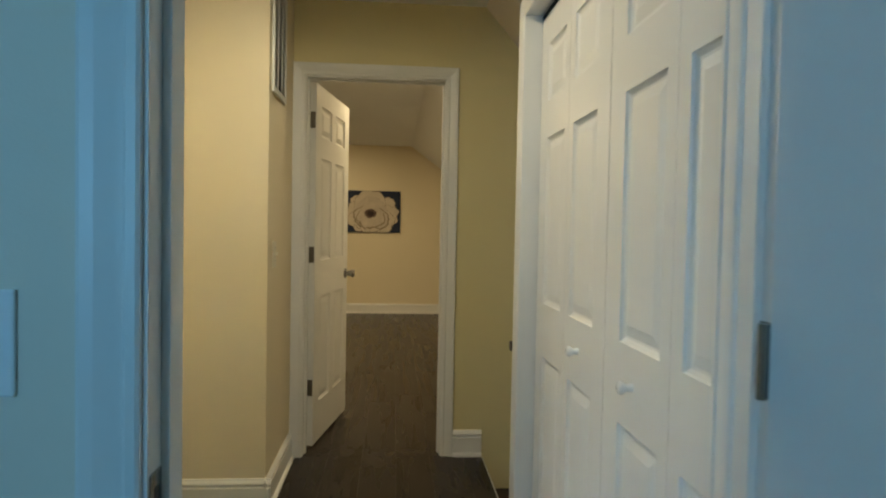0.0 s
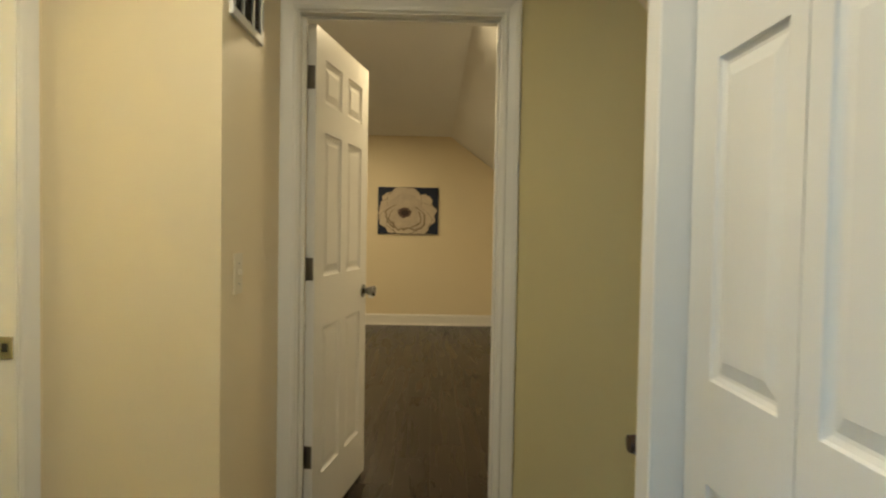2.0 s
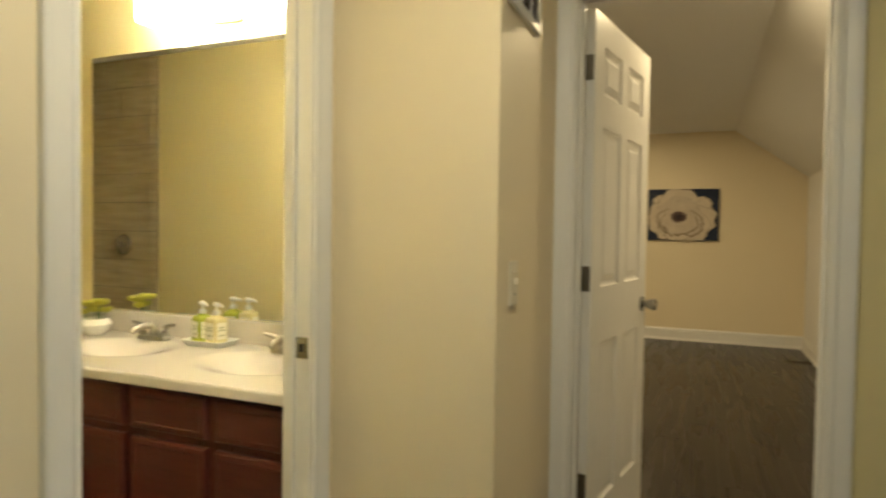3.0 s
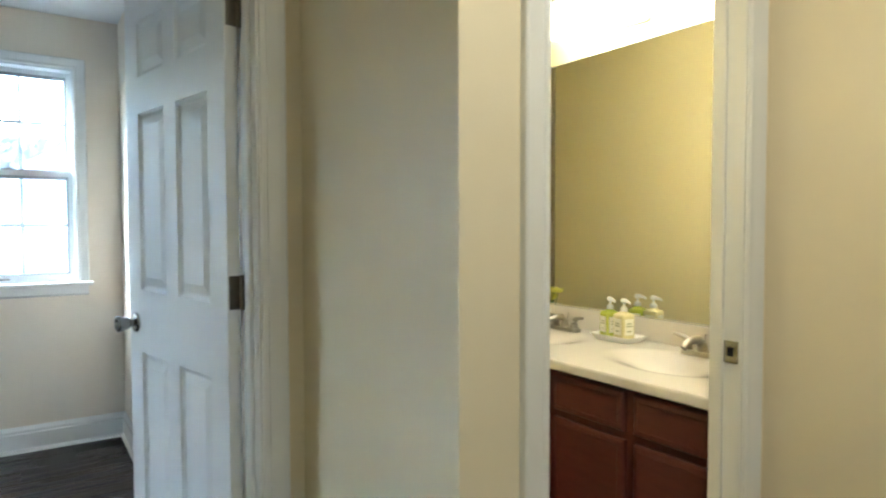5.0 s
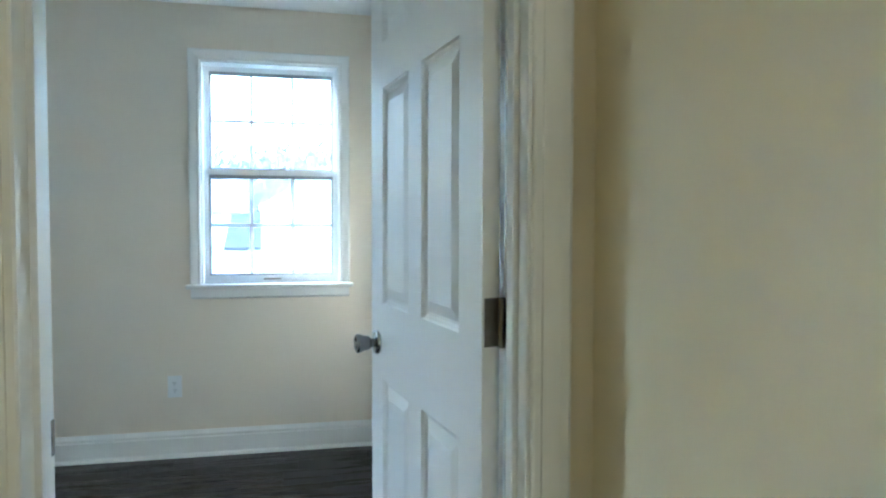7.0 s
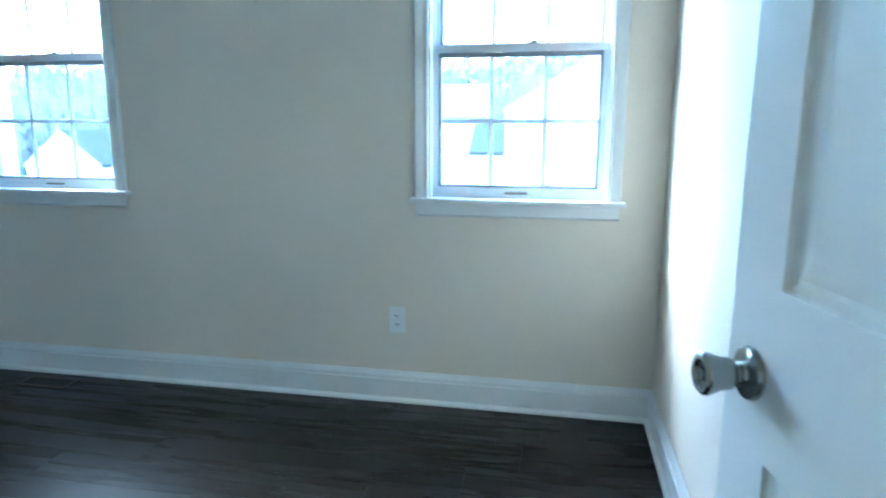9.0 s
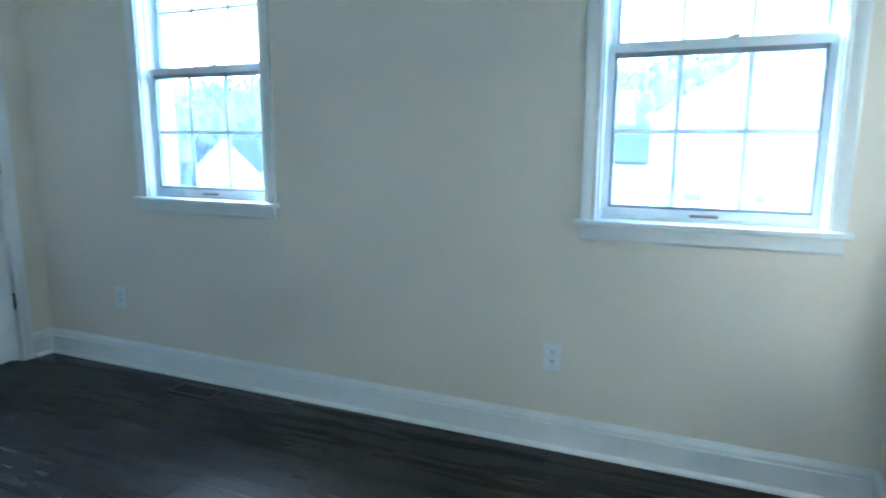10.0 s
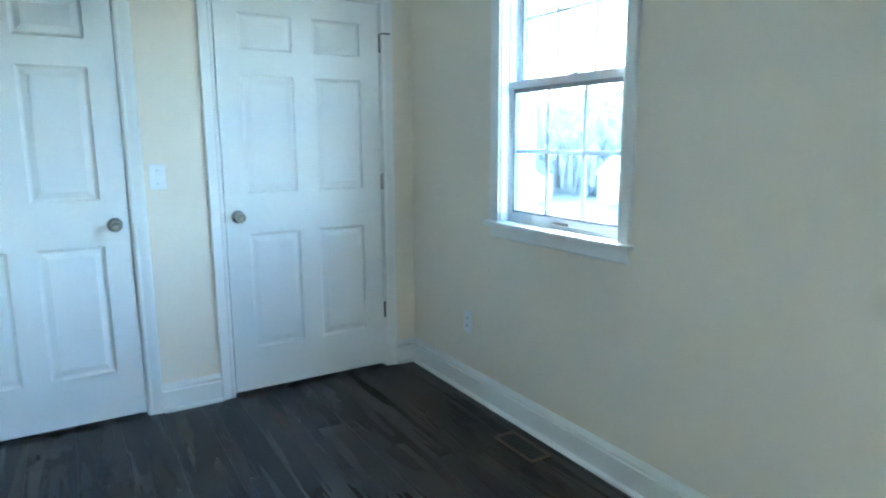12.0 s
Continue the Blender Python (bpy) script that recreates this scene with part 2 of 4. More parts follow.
def tube(points, radius, steps=12, bm=None):
    bm = bm or bmesh.new()
    pts = [Vector(p) for p in points]
    rings = []
    for i, p in enumerate(pts):
        d = (pts[min(i + 1, len(pts) - 1)] - pts[max(i - 1, 0)]).normalized()
        u = d.cross(Vector((0, 0, 1)) if abs(d.z) < 0.9 else Vector((1, 0, 0))).normalized()
        v = d.cross(u)
        r = radius[i] if isinstance(radius, (list, tuple)) else radius
        rings.append([bm.verts.new(p + r * (math.cos(2 * math.pi * k / steps) * u + math.sin(2 * math.pi * k / steps) * v)) for k in range(steps)])
    for a, b in zip(rings, rings[1:]):
        for k in range(steps):
            bm.faces.new((a[k], a[(k + 1) % steps], b[(k + 1) % steps], b[k]))
    bm.faces.new(rings[0])
    bm.faces.new(rings[-1])
    return bm


def loft(rows, close=True):
    """Quads between rows of equally many points, with closed ends."""
    bm = bmesh.new()
    vs = [[bm.verts.new(p) for p in row] for row in rows]
    n = len(rows[0])
    for a, b in zip(vs, vs[1:]):
        for k in range(n if close else n - 1):
            bm.faces.new((a[k], a[(k + 1) % n], b[(k + 1) % n], b[k]))
    if close:
        bm.faces.new(vs[0])
        bm.faces.new(vs[-1])
    return bm


class Plane:
    """A wall's face: a runs along it, n points into the room."""

    def __init__(self, axis, at, side):
        self.axis, self.at, self.side = axis, at, side

    def __call__(self, s, z, d):
        c = self.at + self.side * d
        return Vector((c, s, z)) if self.axis == "x" else Vector((s, c, z))


def wall(name, axis, lo, hi, s0, s1, openings=(), z0=0.0, z1=2.44, mat=None, mat_hi=None):
    """A wall from lo to hi across its thickness, s0 to s1 along it, with openings (s0, s1, z0, z1) right through."""
    ss = sorted({s0, s1, *[o[0] for o in openings], *[o[1] for o in openings]})
    zs = sorted({z0, z1, *[o[2] for o in openings], *[o[3] for o in openings]})
    solid = {}
    for i in range(len(ss) - 1):
        for k in range(len(zs) - 1):
            cs, cz = (ss[i] + ss[i + 1]) / 2, (zs[k] + zs[k + 1]) / 2
            solid[i, k] = not any(o[0] < cs < o[1] and o[2] < cz < o[3] for o in openings)
    bm = bmesh.new()
    seen = {}

    def v(s, z, c):
        key = (round(s, 5), round(z, 5), c)
        if key not in seen:
            seen[key] = bm.verts.new((c, s, z) if axis == "x" else (s, c, z))
        return seen[key]
    for (i, k), full in solid.items():
        if not full:
            continue
        a, b, c, d = ss[i], ss[i + 1], zs[k], zs[k + 1]
        for face in (lo, hi):
            f = bm.faces.new([v(a, c, face), v(b, c, face), v(b, d, face), v(a, d, face)])
            f.material_index = 1 if face == hi else 0
        for (di, dk), (p, q) in (((-1, 0), ((a, c), (a, d))), ((1, 0), ((b, c), (b, d))), ((0, -1), ((a, c), (b, c))), ((0, 1), ((a, d), (b, d)))):
            if not solid.get((i + di, k + dk), False):
                bm.faces.new([v(*p, lo), v(*q, lo), v(*q, hi), v(*p, hi)])
    return tagged(part(name, bm, [mat or M_WALL, mat_hi or mat or M_WALL]), "smooth beige painted plaster wall", "wall", kind="structure")


CASING = [(0.0, 0.0), (0.0, 0.009), (0.004, 0.012), (0.014, 0.013), (0.018, 0.010), (0.024, 0.011), (0.046, 0.016), (0.060, 0.0175), (0.0645, 0.0155), (0.066, 0.012), (0.066, 0.0)]


def casing(name, plane, s0, s1, top, bottom=0.0, width=0.066, parent=None):
    """A moulded casing on both sides and over the head of an opening; s0, s1 and top are its inner edges."""
    k = width / 0.066
    rows = []
    for path in range(4):
        row = []
        for u, d in CASING:
            u *= k
            s, z = [(s0 - u, bottom), (s0 - u, top + u), (s1 + u, top + u), (s1 + u, bottom)][path]
            row.append(plane(s, z, d))
        rows.append(row)
    ob = part(name, loft(rows), M_TRIM, parent)
    if not parent:
        tagged(ob, "white painted moulded casing round a doorway", "casing", kind="structure")
    return ob


BASE = [(0.0, 0.0), (0.0, 0.030), (0.010, 0.029), (0.018, 0.019), (0.020, 0.016), (0.104, 0.016), (0.106, 0.008), (0.112, 0.0065), (0.116, 0.013), (0.120, 0.015), (0.127, 0.012), (0.136, 0.006), (0.142, 0.004), (0.143, 0.0)]


def baseboard(plane, s0, s1):
    rows = [[plane(s, z, d) for z, d in BASE] for s in (s0, s1)]
    return tagged(part("baseboard", loft(rows), M_TRIM), "tall white baseboard with a moulded top", "baseboard", kind="structure")


def jamb(plane_axis, lo, hi, s0, s1, top, stop_at, stop_side=1):
    """The lining of a doorway through a wall from lo to hi, with a stop."""
    bm = bmesh.new()

    def b(sa, sb, za, zb, ca, cb):
        if plane_axis == "x":
            add_box(bm, (ca, sa, za), (cb, sb, zb), 0.0015)
        else:
            add_box(bm, (sa, ca, za), (sb, cb, zb), 0.0015)
    t = 0.018
    b(s0 - t, s0, 0, top + t, lo - 0.001, hi + 0.001)
    b(s1, s1 + t, 0, top + t, lo - 0.001, hi + 0.001)
    b(s0, s1, top, top + t, lo - 0.001, hi + 0.001)
    c0, c1 = (stop_at, stop_at + 0.034)
    b(s0, s0 + 0.011, 0, top, c0, c1)
    b(s1 - 0.011, s1, 0, top, c0, c1)
    b(s0 + 0.011, s1 - 0.011, top - 0.011, top, c0, c1)
    return tagged(part("door_jamb", bm, M_TRIM), "white painted door jamb with a stop", "door jamb", kind="structure")


# ---- large structure ----
BW, BN, BS, BE = -2.42, 2.178, -1.88, 0.055      # bedroom faces: west, north, south, east
HW, HS, HN = 0.17, 1.355, 3.885                  # hall faces
BATH_X, CLOSET_X, CHASE_X, CHASE_Y = 0.87, 2.362, 1.343, 3.25
SIDE_Y = 2.29
H = 2.44
WIN = [1.578, -0.666]                            # middles of the two windows
WZ0, WZ1, WHALF = 0.935, 2.148, 0.371

wall("wall_west", "x", BW - 0.15, BW, -2.75, 3.85, [(c - WHALF, c + WHALF, WZ0, WZ1) for c in WIN])
wall("wall_bedroom_north", "y", BN, 2.40, BW, BE, mat_hi=M_HALL)
wall("wall_bedroom_east", "x", BE, HW, -2.75, 2.40, [(1.407, 2.191, 0, 2.053)], mat_hi=M_CHASE)
wall("wall_bedroom_south", "y", BS - 0.115, BS, BW, BE, [(-2.242, -1.340, 0, 2.053), (-0.958, -0.060, 0, 2.053)])
wall("wall_alcove_north", "y", SIDE_Y, 2.40, HW, BATH_X, mat=M_CHASE, mat_hi=M_HALL)
wall("wall_bath_east", "x", 0.785, BATH_X, 2.40, CHASE_Y, [(2.477, 3.165, 0, 2.053)], mat=M_HALL, mat_hi=M_CHASE)
wall("wall_chase", "y", CHASE_Y, HN, 0.785, CHASE_X, mat=M_CHASE)
wall("wall_bath_north", "y", 3.72, 3.85, BW, 0.785, mat=M_HALL)
wall("wall_hall_south", "y", 1.24, HS, HW, 3.6, [(1.594, 2.368, 0, 2.053)], mat=M_WALL, mat_hi=M_HALL)
wall("wall_closet", "x", CLOSET_X, 2.477, HS, 2.885, [(1.300, 2.820, 0, 2.043)], mat=M_HALL)
wall("wall_closet_back", "y", 2.825, 2.885, 2.477, 3.5, z0=-2.6, mat=M_HALL)
wall("wall_closet_inner", "x", 3.05, 3.10, HS, 2.825)
wall("wall_hall_north", "y", HN, HN + 0.115, -0.8, 3.5, [(1.394, 2.168, -0.03, 2.053)], z0=-2.6, mat=M_HALL, mat_hi=M_WALL)
wall("wall_stair_end", "x", 3.5, 3.6, HS, HN + 0.115, z0=-2.6, mat=M_HALL)
wall("wall_far_room_end", "y", 9.62, 9.75, -0.8, 3.0, mat=M_CHASE)
wall("wall_far_room_west", "x", -0.9, -0.8, HN, 9.75, mat=M_CHASE)
wall("wall_far_room_knee", "x", 2.86, 2.98, HN + 0.115, 9.75, z1=1.93, mat=M_CEIL)
wall("wall_start_west", "x", 0.17, 0.29, -2.6, 1.24)
wall("wall_start_east", "x", 3.5, 3.6, -2.6, 1.24)
wall("wall_start_south", "y", -1.42, -1.32, 0.17, 3.6, [(0.40, 1.20, 0.85, 2.05)])
# unseen panel, added to keep sky light out of the lamp's opening
wall("wall_start_sky_stop", "y", -1.60, -1.52, 0.17, 3.6)
wall("wall_closet_side_1", "y", -2.75, -2.65, BW, BE)


def ceiling(name, x0, x1, y0, y1, z=H):
    tagged(part(name, box((x0, y0, z), (x1, y1, z + 0.12)), M_CEIL), "flat white painted ceiling", "ceiling", kind="structure")


ceiling("ceiling_bedroom", BW - 0.15, HW - 0.05, -2.75, 2.30)
ceiling("ceiling_bath", BW - 0.15, 0.83, 2.30, 3.85)
ceiling("ceiling_hall_1", 0.12, 0.83, 1.24, 2.30)
ceiling("ceiling_hall_2", 0.83, 2.36, 1.24, HN + 0.03)
ceiling("ceiling_start", 0.12, 3.6, -2.7, 1.24)
ceiling("ceiling_far_room", -0.9, 2.12, HN + 0.03, 9.75)


def slope(name, x0, z0, x1, z1, y0, y1):
    t = 0.12
    bm = loft([[(x0, y, z0), (x1, y, z1), (x1, y, z1 + t), (x0, y, z0 + t)] for y in (y0, y1)])
    tagged(part(name, bm, M_CEIL if "far" in name else M_WALL), "sloping ceiling under the roof", "ceiling", kind="structure")


slope("ceiling_slope_far", 2.12, H, 2.98, 1.81, HN + 0.05, 9.75)
slope("ceiling_slope_hall", 2.36, H, 3.6, 1.0, 1.24, HN + 0.05)

# the floor: a sub-floor with planks laid on it (the planks follow at the end of the file)
FLOORS = [(BW, BE, BS, BN), (BE, HW, 1.407, 2.183), (HW, 2.36, HS, SIDE_Y), (BATH_X, 2.382, SIDE_Y, CHASE_Y), (CHASE_X, 2.382, CHASE_Y, HN),
          (1.394, 2.168, HN, HN + 0.115), (-0.8, 2.86, HN + 0.115, 9.62), (1.594, 2.368, 1.24, HS), (0.29, 3.5, -0.4, 1.24)]
bm = bmesh.new()
add_box(bm, (BW - 0.15, -2.75, -0.25), (2.382, 9.75, -0.0008))
add_box(bm, (2.382, HN + 0.115, -0.25), (3.0, 9.75, -0.0008))
add_box(bm, (2.382, -2.7, -0.25), (3.6, 2.85, -0.0008))
floor = tagged(part("floor", bm, M_SUB), "dark brown wood-look plank floor with satin sheen", "floor", kind="structure")

# ---- stairs down from the hall ----
# unseen slab, added to stop light leaking in from below the stairwell
tagged(part("stairwell_light_stop", box((2.30, 2.80, -2.72), (3.6, HN + 0.1, -2.6)), M_SUB), "dark slab closing the unseen foot of the stairs", "floor", kind="structure")
stairs = thing("staircase", "dark wooden steps leading down from the hall", "stairs", kind="structure")
for k in range(6):
    x0 = 2.382 + 0.255 * k
    if x0 > 3.3:
        break
    z = -0.185 * (k + 1)
    part("tread", box((x0 - 0.02, 2.89, z - 0.03), (min(x0 + 0.275, 3.5), HN, z), 0.006), M_RAIL, stairs)
    part("riser", box((x0 - 0.005, 2.89, z), (x0 + 0.012, HN, z + 0.172)), M_TRIM, stairs)
hand = thing("handrail", "dark stained wooden handrail beside the stairs", "handrail")
part("rail", tube([(2.345, 2.922, 0.788), (2.36, 2.922, 0.788), (2.45, 2.925, 0.745), (3.45, 2.925, 0.03)], [0.019, 0.022, 0.022, 0.022], 14), M_RAIL, hand)
for bx in (2.55, 3.2):
    part("bracket", tube([(bx, 2.884, 0.775 - (bx - 2.37) * 0.72 - 0.06), (bx, 2.925, 0.775 - (bx - 2.37) * 0.72 - 0.03)], 0.007, 8), M_BRONZE, hand)

# ---- trim ----
P_BW, P_BN, P_BS, P_BE = Plane("x", BW, 1), Plane("y", BN, -1), Plane("y", BS, 1), Plane("x", BE, -1)
P_HW, P_HS, P_HN, P_SIDE = Plane("x", HW, 1), Plane("y", HS, 1), Plane("y", HN, -1), Plane("y", SIDE_Y, -1)
P_BATH, P_CLOSET, P_CHX, P_CHY = Plane("x", BATH_X, 1), Plane("x", CLOSET_X, -1), Plane("x", CHASE_X, 1), Plane("y", CHASE_Y, -1)
P_FAR, P_KNEE, P_FARS, P_START = Plane("y", 9.62, -1), Plane("x", 2.86, -1), Plane("y", HN + 0.115, 1), Plane("y", 1.24, -1)

casing("casing_bedroom_door", P_HW, 1.430, 2.180, 2.041)
casing("casing_bedroom_door_in", P_BE, 1.420, 2.171, 2.041)
casing("casing_closet_a", P_BS, -2.229, -1.355, 2.041)
casing("casing_closet_b", P_BS, -0.945, -0.072, 2.041)
casing("casing_bath_door", P_BATH, 2.491, 3.152, 2.041)
casing("casing_end_door", P_HN, 1.407, 2.156, 2.042)
casing("casing_end_door_in", P_FARS, 1.407, 2.156, 2.042)
casing("casing_start_door", P_HS, 1.606, 2.356, 2.041, width=0.060)
casing("casing_start_door_in", P_START, 1.606, 2.356, 2.041)
casing("casing_bifold", P_CLOSET, 1.400, 2.812, 2.032)
jamb("x", BE, HW, 1.425, 2.173, 2.035, BE + 0.038)
jamb("y", BS - 0.115, BS, -2.224, -1.358, 2.035, BS - 0.072)
jamb("y", BS - 0.115, BS, -0.940, -0.078, 2.035, BS - 0.072)
jamb("x", 0.785, BATH_X, 2.495, 3.147, 2.035, 0.79)
jamb("y", HN, HN + 0.115, 1.412, 2.150, 2.035, HN + 0.044)
jamb("y", 1.24, HS, 1.612, 2.350, 2.035, 1.278)

baseboard(P_BW, BS, BN)
baseboard(P_BN, BW, BE)
baseboard(P_BS, BW, -2.296)
baseboard(P_BS, -1.288, -1.012)
baseboard(P_BS, -0.005, BE)
baseboard(P_BE, BS, 1.354)
baseboard(P_SIDE, HW, BATH_X)
baseboard(P_BATH, SIDE_Y - 0.03, 2.425)
baseboard(P_CHY, BATH_X, CHASE_X + 0.028)
baseboard(P_CHX, CHASE_Y - 0.028, HN)
baseboard(P_HN, 2.222, 2.382)
baseboard(P_HS, HW, 1.545)
baseboard(P_FAR, -0.8, 2.86)
baseboard(P_KNEE, HN + 0.115, 9.62)
baseboard(P_FARS, 2.222, 2.86)
baseboard(P_START, 0.29, 1.538)


# ---- doors ----
def panelled(bm, xs, zs, cols, rows, y_front, y_back):
    """A moulded door leaf: raised panels in the cells (cols x rows) on both of its faces."""
    for y, s in ((y_front, 1), (y_back, -1)):
        inward = s if y_front < y_back else -s
        for i in range(len(xs) - 1):
            for k in range(len(zs) - 1):
                x0, x1, z0, z1 = xs[i], xs[i + 1], zs[k], zs[k + 1]
                if i in cols and k in rows:
                    rings = []
                    for inset, depth in ((0, 0), (0.003, 0.0060), (0.011, 0.0105), (0.017, 0.0112), (0.040, 0.0040), (0.043, 0.0028)):
                        yy = y + inward * depth
                        rings.append([bm.verts.new(p) for p in ((x0 + inset, yy, z0 + inset), (x1 - inset, yy, z0 + inset), (x1 - inset, yy, z1 - inset), (x0 + inset, yy, z1 - inset))])
                    for a, b in zip(rings, rings[1:]):
                        for q in range(4):
                            bm.faces.new((a[q], a[(q + 1) % 4], b[(q + 1) % 4], b[q]))
                    bm.faces.new(rings[-1])
                else:
                    bm.faces.new([bm.verts.new(p) for p in ((x0, y, z0), (x1, y, z0), (x1, y, z1), (x0, y, z1))])
    x0, x1, z0, z1 = xs[0], xs[-1], zs[0], zs[-1]
    for a, b in (((x0, z0), (x1, z0)), ((x1, z0), (x1, z1)), ((x1, z1), (x0, z1)), ((x0, z1), (x0, z0))):
        bm.faces.new([bm.verts.new(p) for p in ((a[0], y_front, a[1]), (b[0], y_front, b[1]), (b[0], y_back, b[1]), (a[0], y_back, a[1]))])
    bmesh.ops.remove_doubles(bm, verts=bm.verts[:], dist=0.0002)


KNOB = [(0.0, 0.0), (0.032, 0.0), (0.033, 0.003), (0.031, 0.008), (0.026, 0.0105), (0.014, 0.012), (0.012, 0.014), (0.012, 0.022), (0.017, 0.024), (0.0195, 0.028), (0.0205, 0.040), (0.0245, 0.050),
        (0.0262, 0.056), (0.0255, 0.0605), (0.0225, 0.0635), (0.0175, 0.0635), (0.0155, 0.060), (0.0090, 0.0595), (0.0080, 0.0625), (0.0, 0.0625)]


def door(name, label, at, width, side, metal, stile=0.0, hinges=True, group="", knob_z=0.94, hinge_metal=None):
    """A six-panel leaf hinged at its local origin, along local x; its thickness goes to local y * side."""
    ob = thing(name, label, "door", at, group)
    st = stile or 0.128 * width / 0.86
    mul = 0.105 * width / 0.86
    pw = (width - 2 * st - mul) / 2
    xs = [0.003, st, st + pw, st + pw + mul, width - st, width - 0.002]
    zs = [0.019, 0.245, 0.845, 1.052, 1.630, 1.750, 1.922, 2.030]
    bm = bmesh.new()
    t = 0.035 * side
    panelled(bm, xs, zs, (1, 3), (1, 3, 5), 0.0, t)
    part("leaf", bm, M_DOOR, ob)
    for y, out in ((0.0, -side), (t, side)):
        m = Matrix.Translation((width - 0.062, y, knob_z)) @ Matrix.Rotation(radians(-90 * out), 4, "X")
        part("knob", lathe(KNOB, m), metal, ob, "round metal door knob on a rosette", smooth=True)
    part("latch", box((width - 0.0025, t / 2 - 0.012, knob_z - 0.028), (width - 0.0008, t / 2 + 0.012, knob_z + 0.028)), metal, ob)
    if hinges:
        for hz in (0.344, 1.086, 1.828):
            bm = lathe([(0.0, -0.046), (0.0062, -0.046), (0.0062, 0.046), (0.0, 0.046)], Matrix.Translation((-0.005, -0.001 * side, hz)), 12)
            add_box(bm, (0.0005, 0.001 * side, hz - 0.0445), (0.003, 0.031 * side, hz + 0.0445), 0.0006)
            part("hinge", bm, hinge_metal or M_BRONZE, ob, "metal butt hinge")
    return ob


def jamb_leaf(x0, y0, x1, y1, zc=(0.344, 1.086, 1.828)):
    """The hinge leaves let into a jamb."""
    for hz in zc:
        ob = part("hinge_plate", box((min(x0, x1), min(y0, y1), hz - 0.0445), (max(x0, x1), max(y0, y1), hz + 0.0445), 0.0006), M_BRONZE)
        tagged(ob, "dull metal hinge plate let into a white jamb", "hinge", kind="structure")


BED_OPEN, END_OPEN = 78.5, 80
door("bedroom_door", "white six-panel door standing open into the bedroom", pose(BE - 0.004, 2.163, -0.010, 0, 0, 270 - BED_OPEN), 0.715, 1, M_NICKEL)
door("end_door", "white six-panel door standing open into the far room", pose(1.415, HN + 0.119, 0, 0, 0, END_OPEN), 0.728, -1, M_NICKEL)
door("closet_door", "closed white six-panel closet door in the corner", pose(-2.222, BS - 0.002, 0, 0, 0, 0), 0.860, -1, M_NICKEL, 0.114, group="closet doors", knob_z=0.938, hinge_metal=M_NICKEL)
door("closet_door", "closed white six-panel door beside the light switch", pose(-0.080, BS - 0.002, 0, 0, 0, 180), 0.858, 1, M_NICKEL, 0.112, group="closet doors", knob_z=0.938, hinge_metal=M_NICKEL)
door("first_door", "white six-panel door swung wide open against the wall", pose(2.333, 1.236, 0, 0, 0, 297), 0.715, 1, M_BRASS, 0.128, hinge_metal=M_NICKEL)
stop = part("hinge_pin_stop", tube([(-2.224, BS + 0.004, 1.876), (-2.228, BS + 0.030, 1.878), (-2.272, BS + 0.034, 1.878)], 0.0045, 10), M_NICKEL)
tagged(stop, "small nickel hinge-pin door stop on the closet door", "door stop")
jamb_leaf(BE + 0.002, 2.1715, BE + 0.034, 2.1735)
jamb_leaf(1.4115, HN + 0.080, 1.4135, HN + 0.113)
jamb_leaf(2.3485, 1.250, 2.3515, 1.282)


def strike(x0, y0, x1, y1, z):
    ob = thing("strike_plate", "small metal strike plate with a dark latch hole", "strike plate", Matrix.Translation(((x0 + x1) / 2, (y0 + y1) / 2, z)), kind="structure")
    hx, hy = abs(x1 - x0) / 2, abs(y1 - y0) / 2
    part("plate", box((-hx, -hy, -0.028), (hx, hy, 0.028), 0.0006), M_NICKEL, ob)
    # dark box on the plate, its colour stands in for the hole's shade
    part("hole", box((-hx * (0.4 if hx > hy else 1.15), -hy * (0.4 if hy > hx else 1.15), -0.011), (hx * (0.4 if hx > hy else 1.15), hy * (0.4 if hy > hx else 1.15), 0.011)), M_DARK, ob)
    return ob


strike(0.822, 3.1445, 0.862, 3.1475, 0.935)
strike(0.058, 1.4245, 0.092, 1.4275, 0.915)
strike(1.6115, 1.244, 1.6145, 1.276, 0.925)


# ---- closet folding doors in the hall ----
def bifold(y_hi, knob_at):
    ob = thing("bifold_door", "white folding closet door with moulded panels", "closet door", Matrix.Translation((2.420, y_hi, 0)), group="folding closet doors")
    w, outer, fold = 0.374, 0.100, 0.050
    zs = [0.015, 0.235, 0.790, 0.982, 1.570, 1.700, 1.900, 2.012]
    for k in range(2):
        bm = bmesh.new()
        xs = [0.0, outer if k == 0 else fold, w - (fold if k == 0 else outer), w - 0.003]
        panelled(bm, xs, zs, (1,), (1, 3, 5), 0.0, 0.032)
        bm.transform(Matrix.Translation((0, -w * k, 0)) @ Matrix.Rotation(radians(-90), 4, "Z"))
        part("leaf", bm, M_DOOR, ob)
    m = Matrix.Translation((0, knob_at, 0.893)) @ Matrix.Rotation(radians(-90), 4, "Y")
    part("knob", lathe([(0, 0), (0.010, 0), (0.009, 0.006), (0.0075, 0.013), (0.009, 0.017), (0.0135, 0.021), (0.0155, 0.026), (0.0140, 0.031), (0.009, 0.034), (0, 0.035)], m), M_PORC, ob,
         "small round white knob", smooth=True)
    return ob


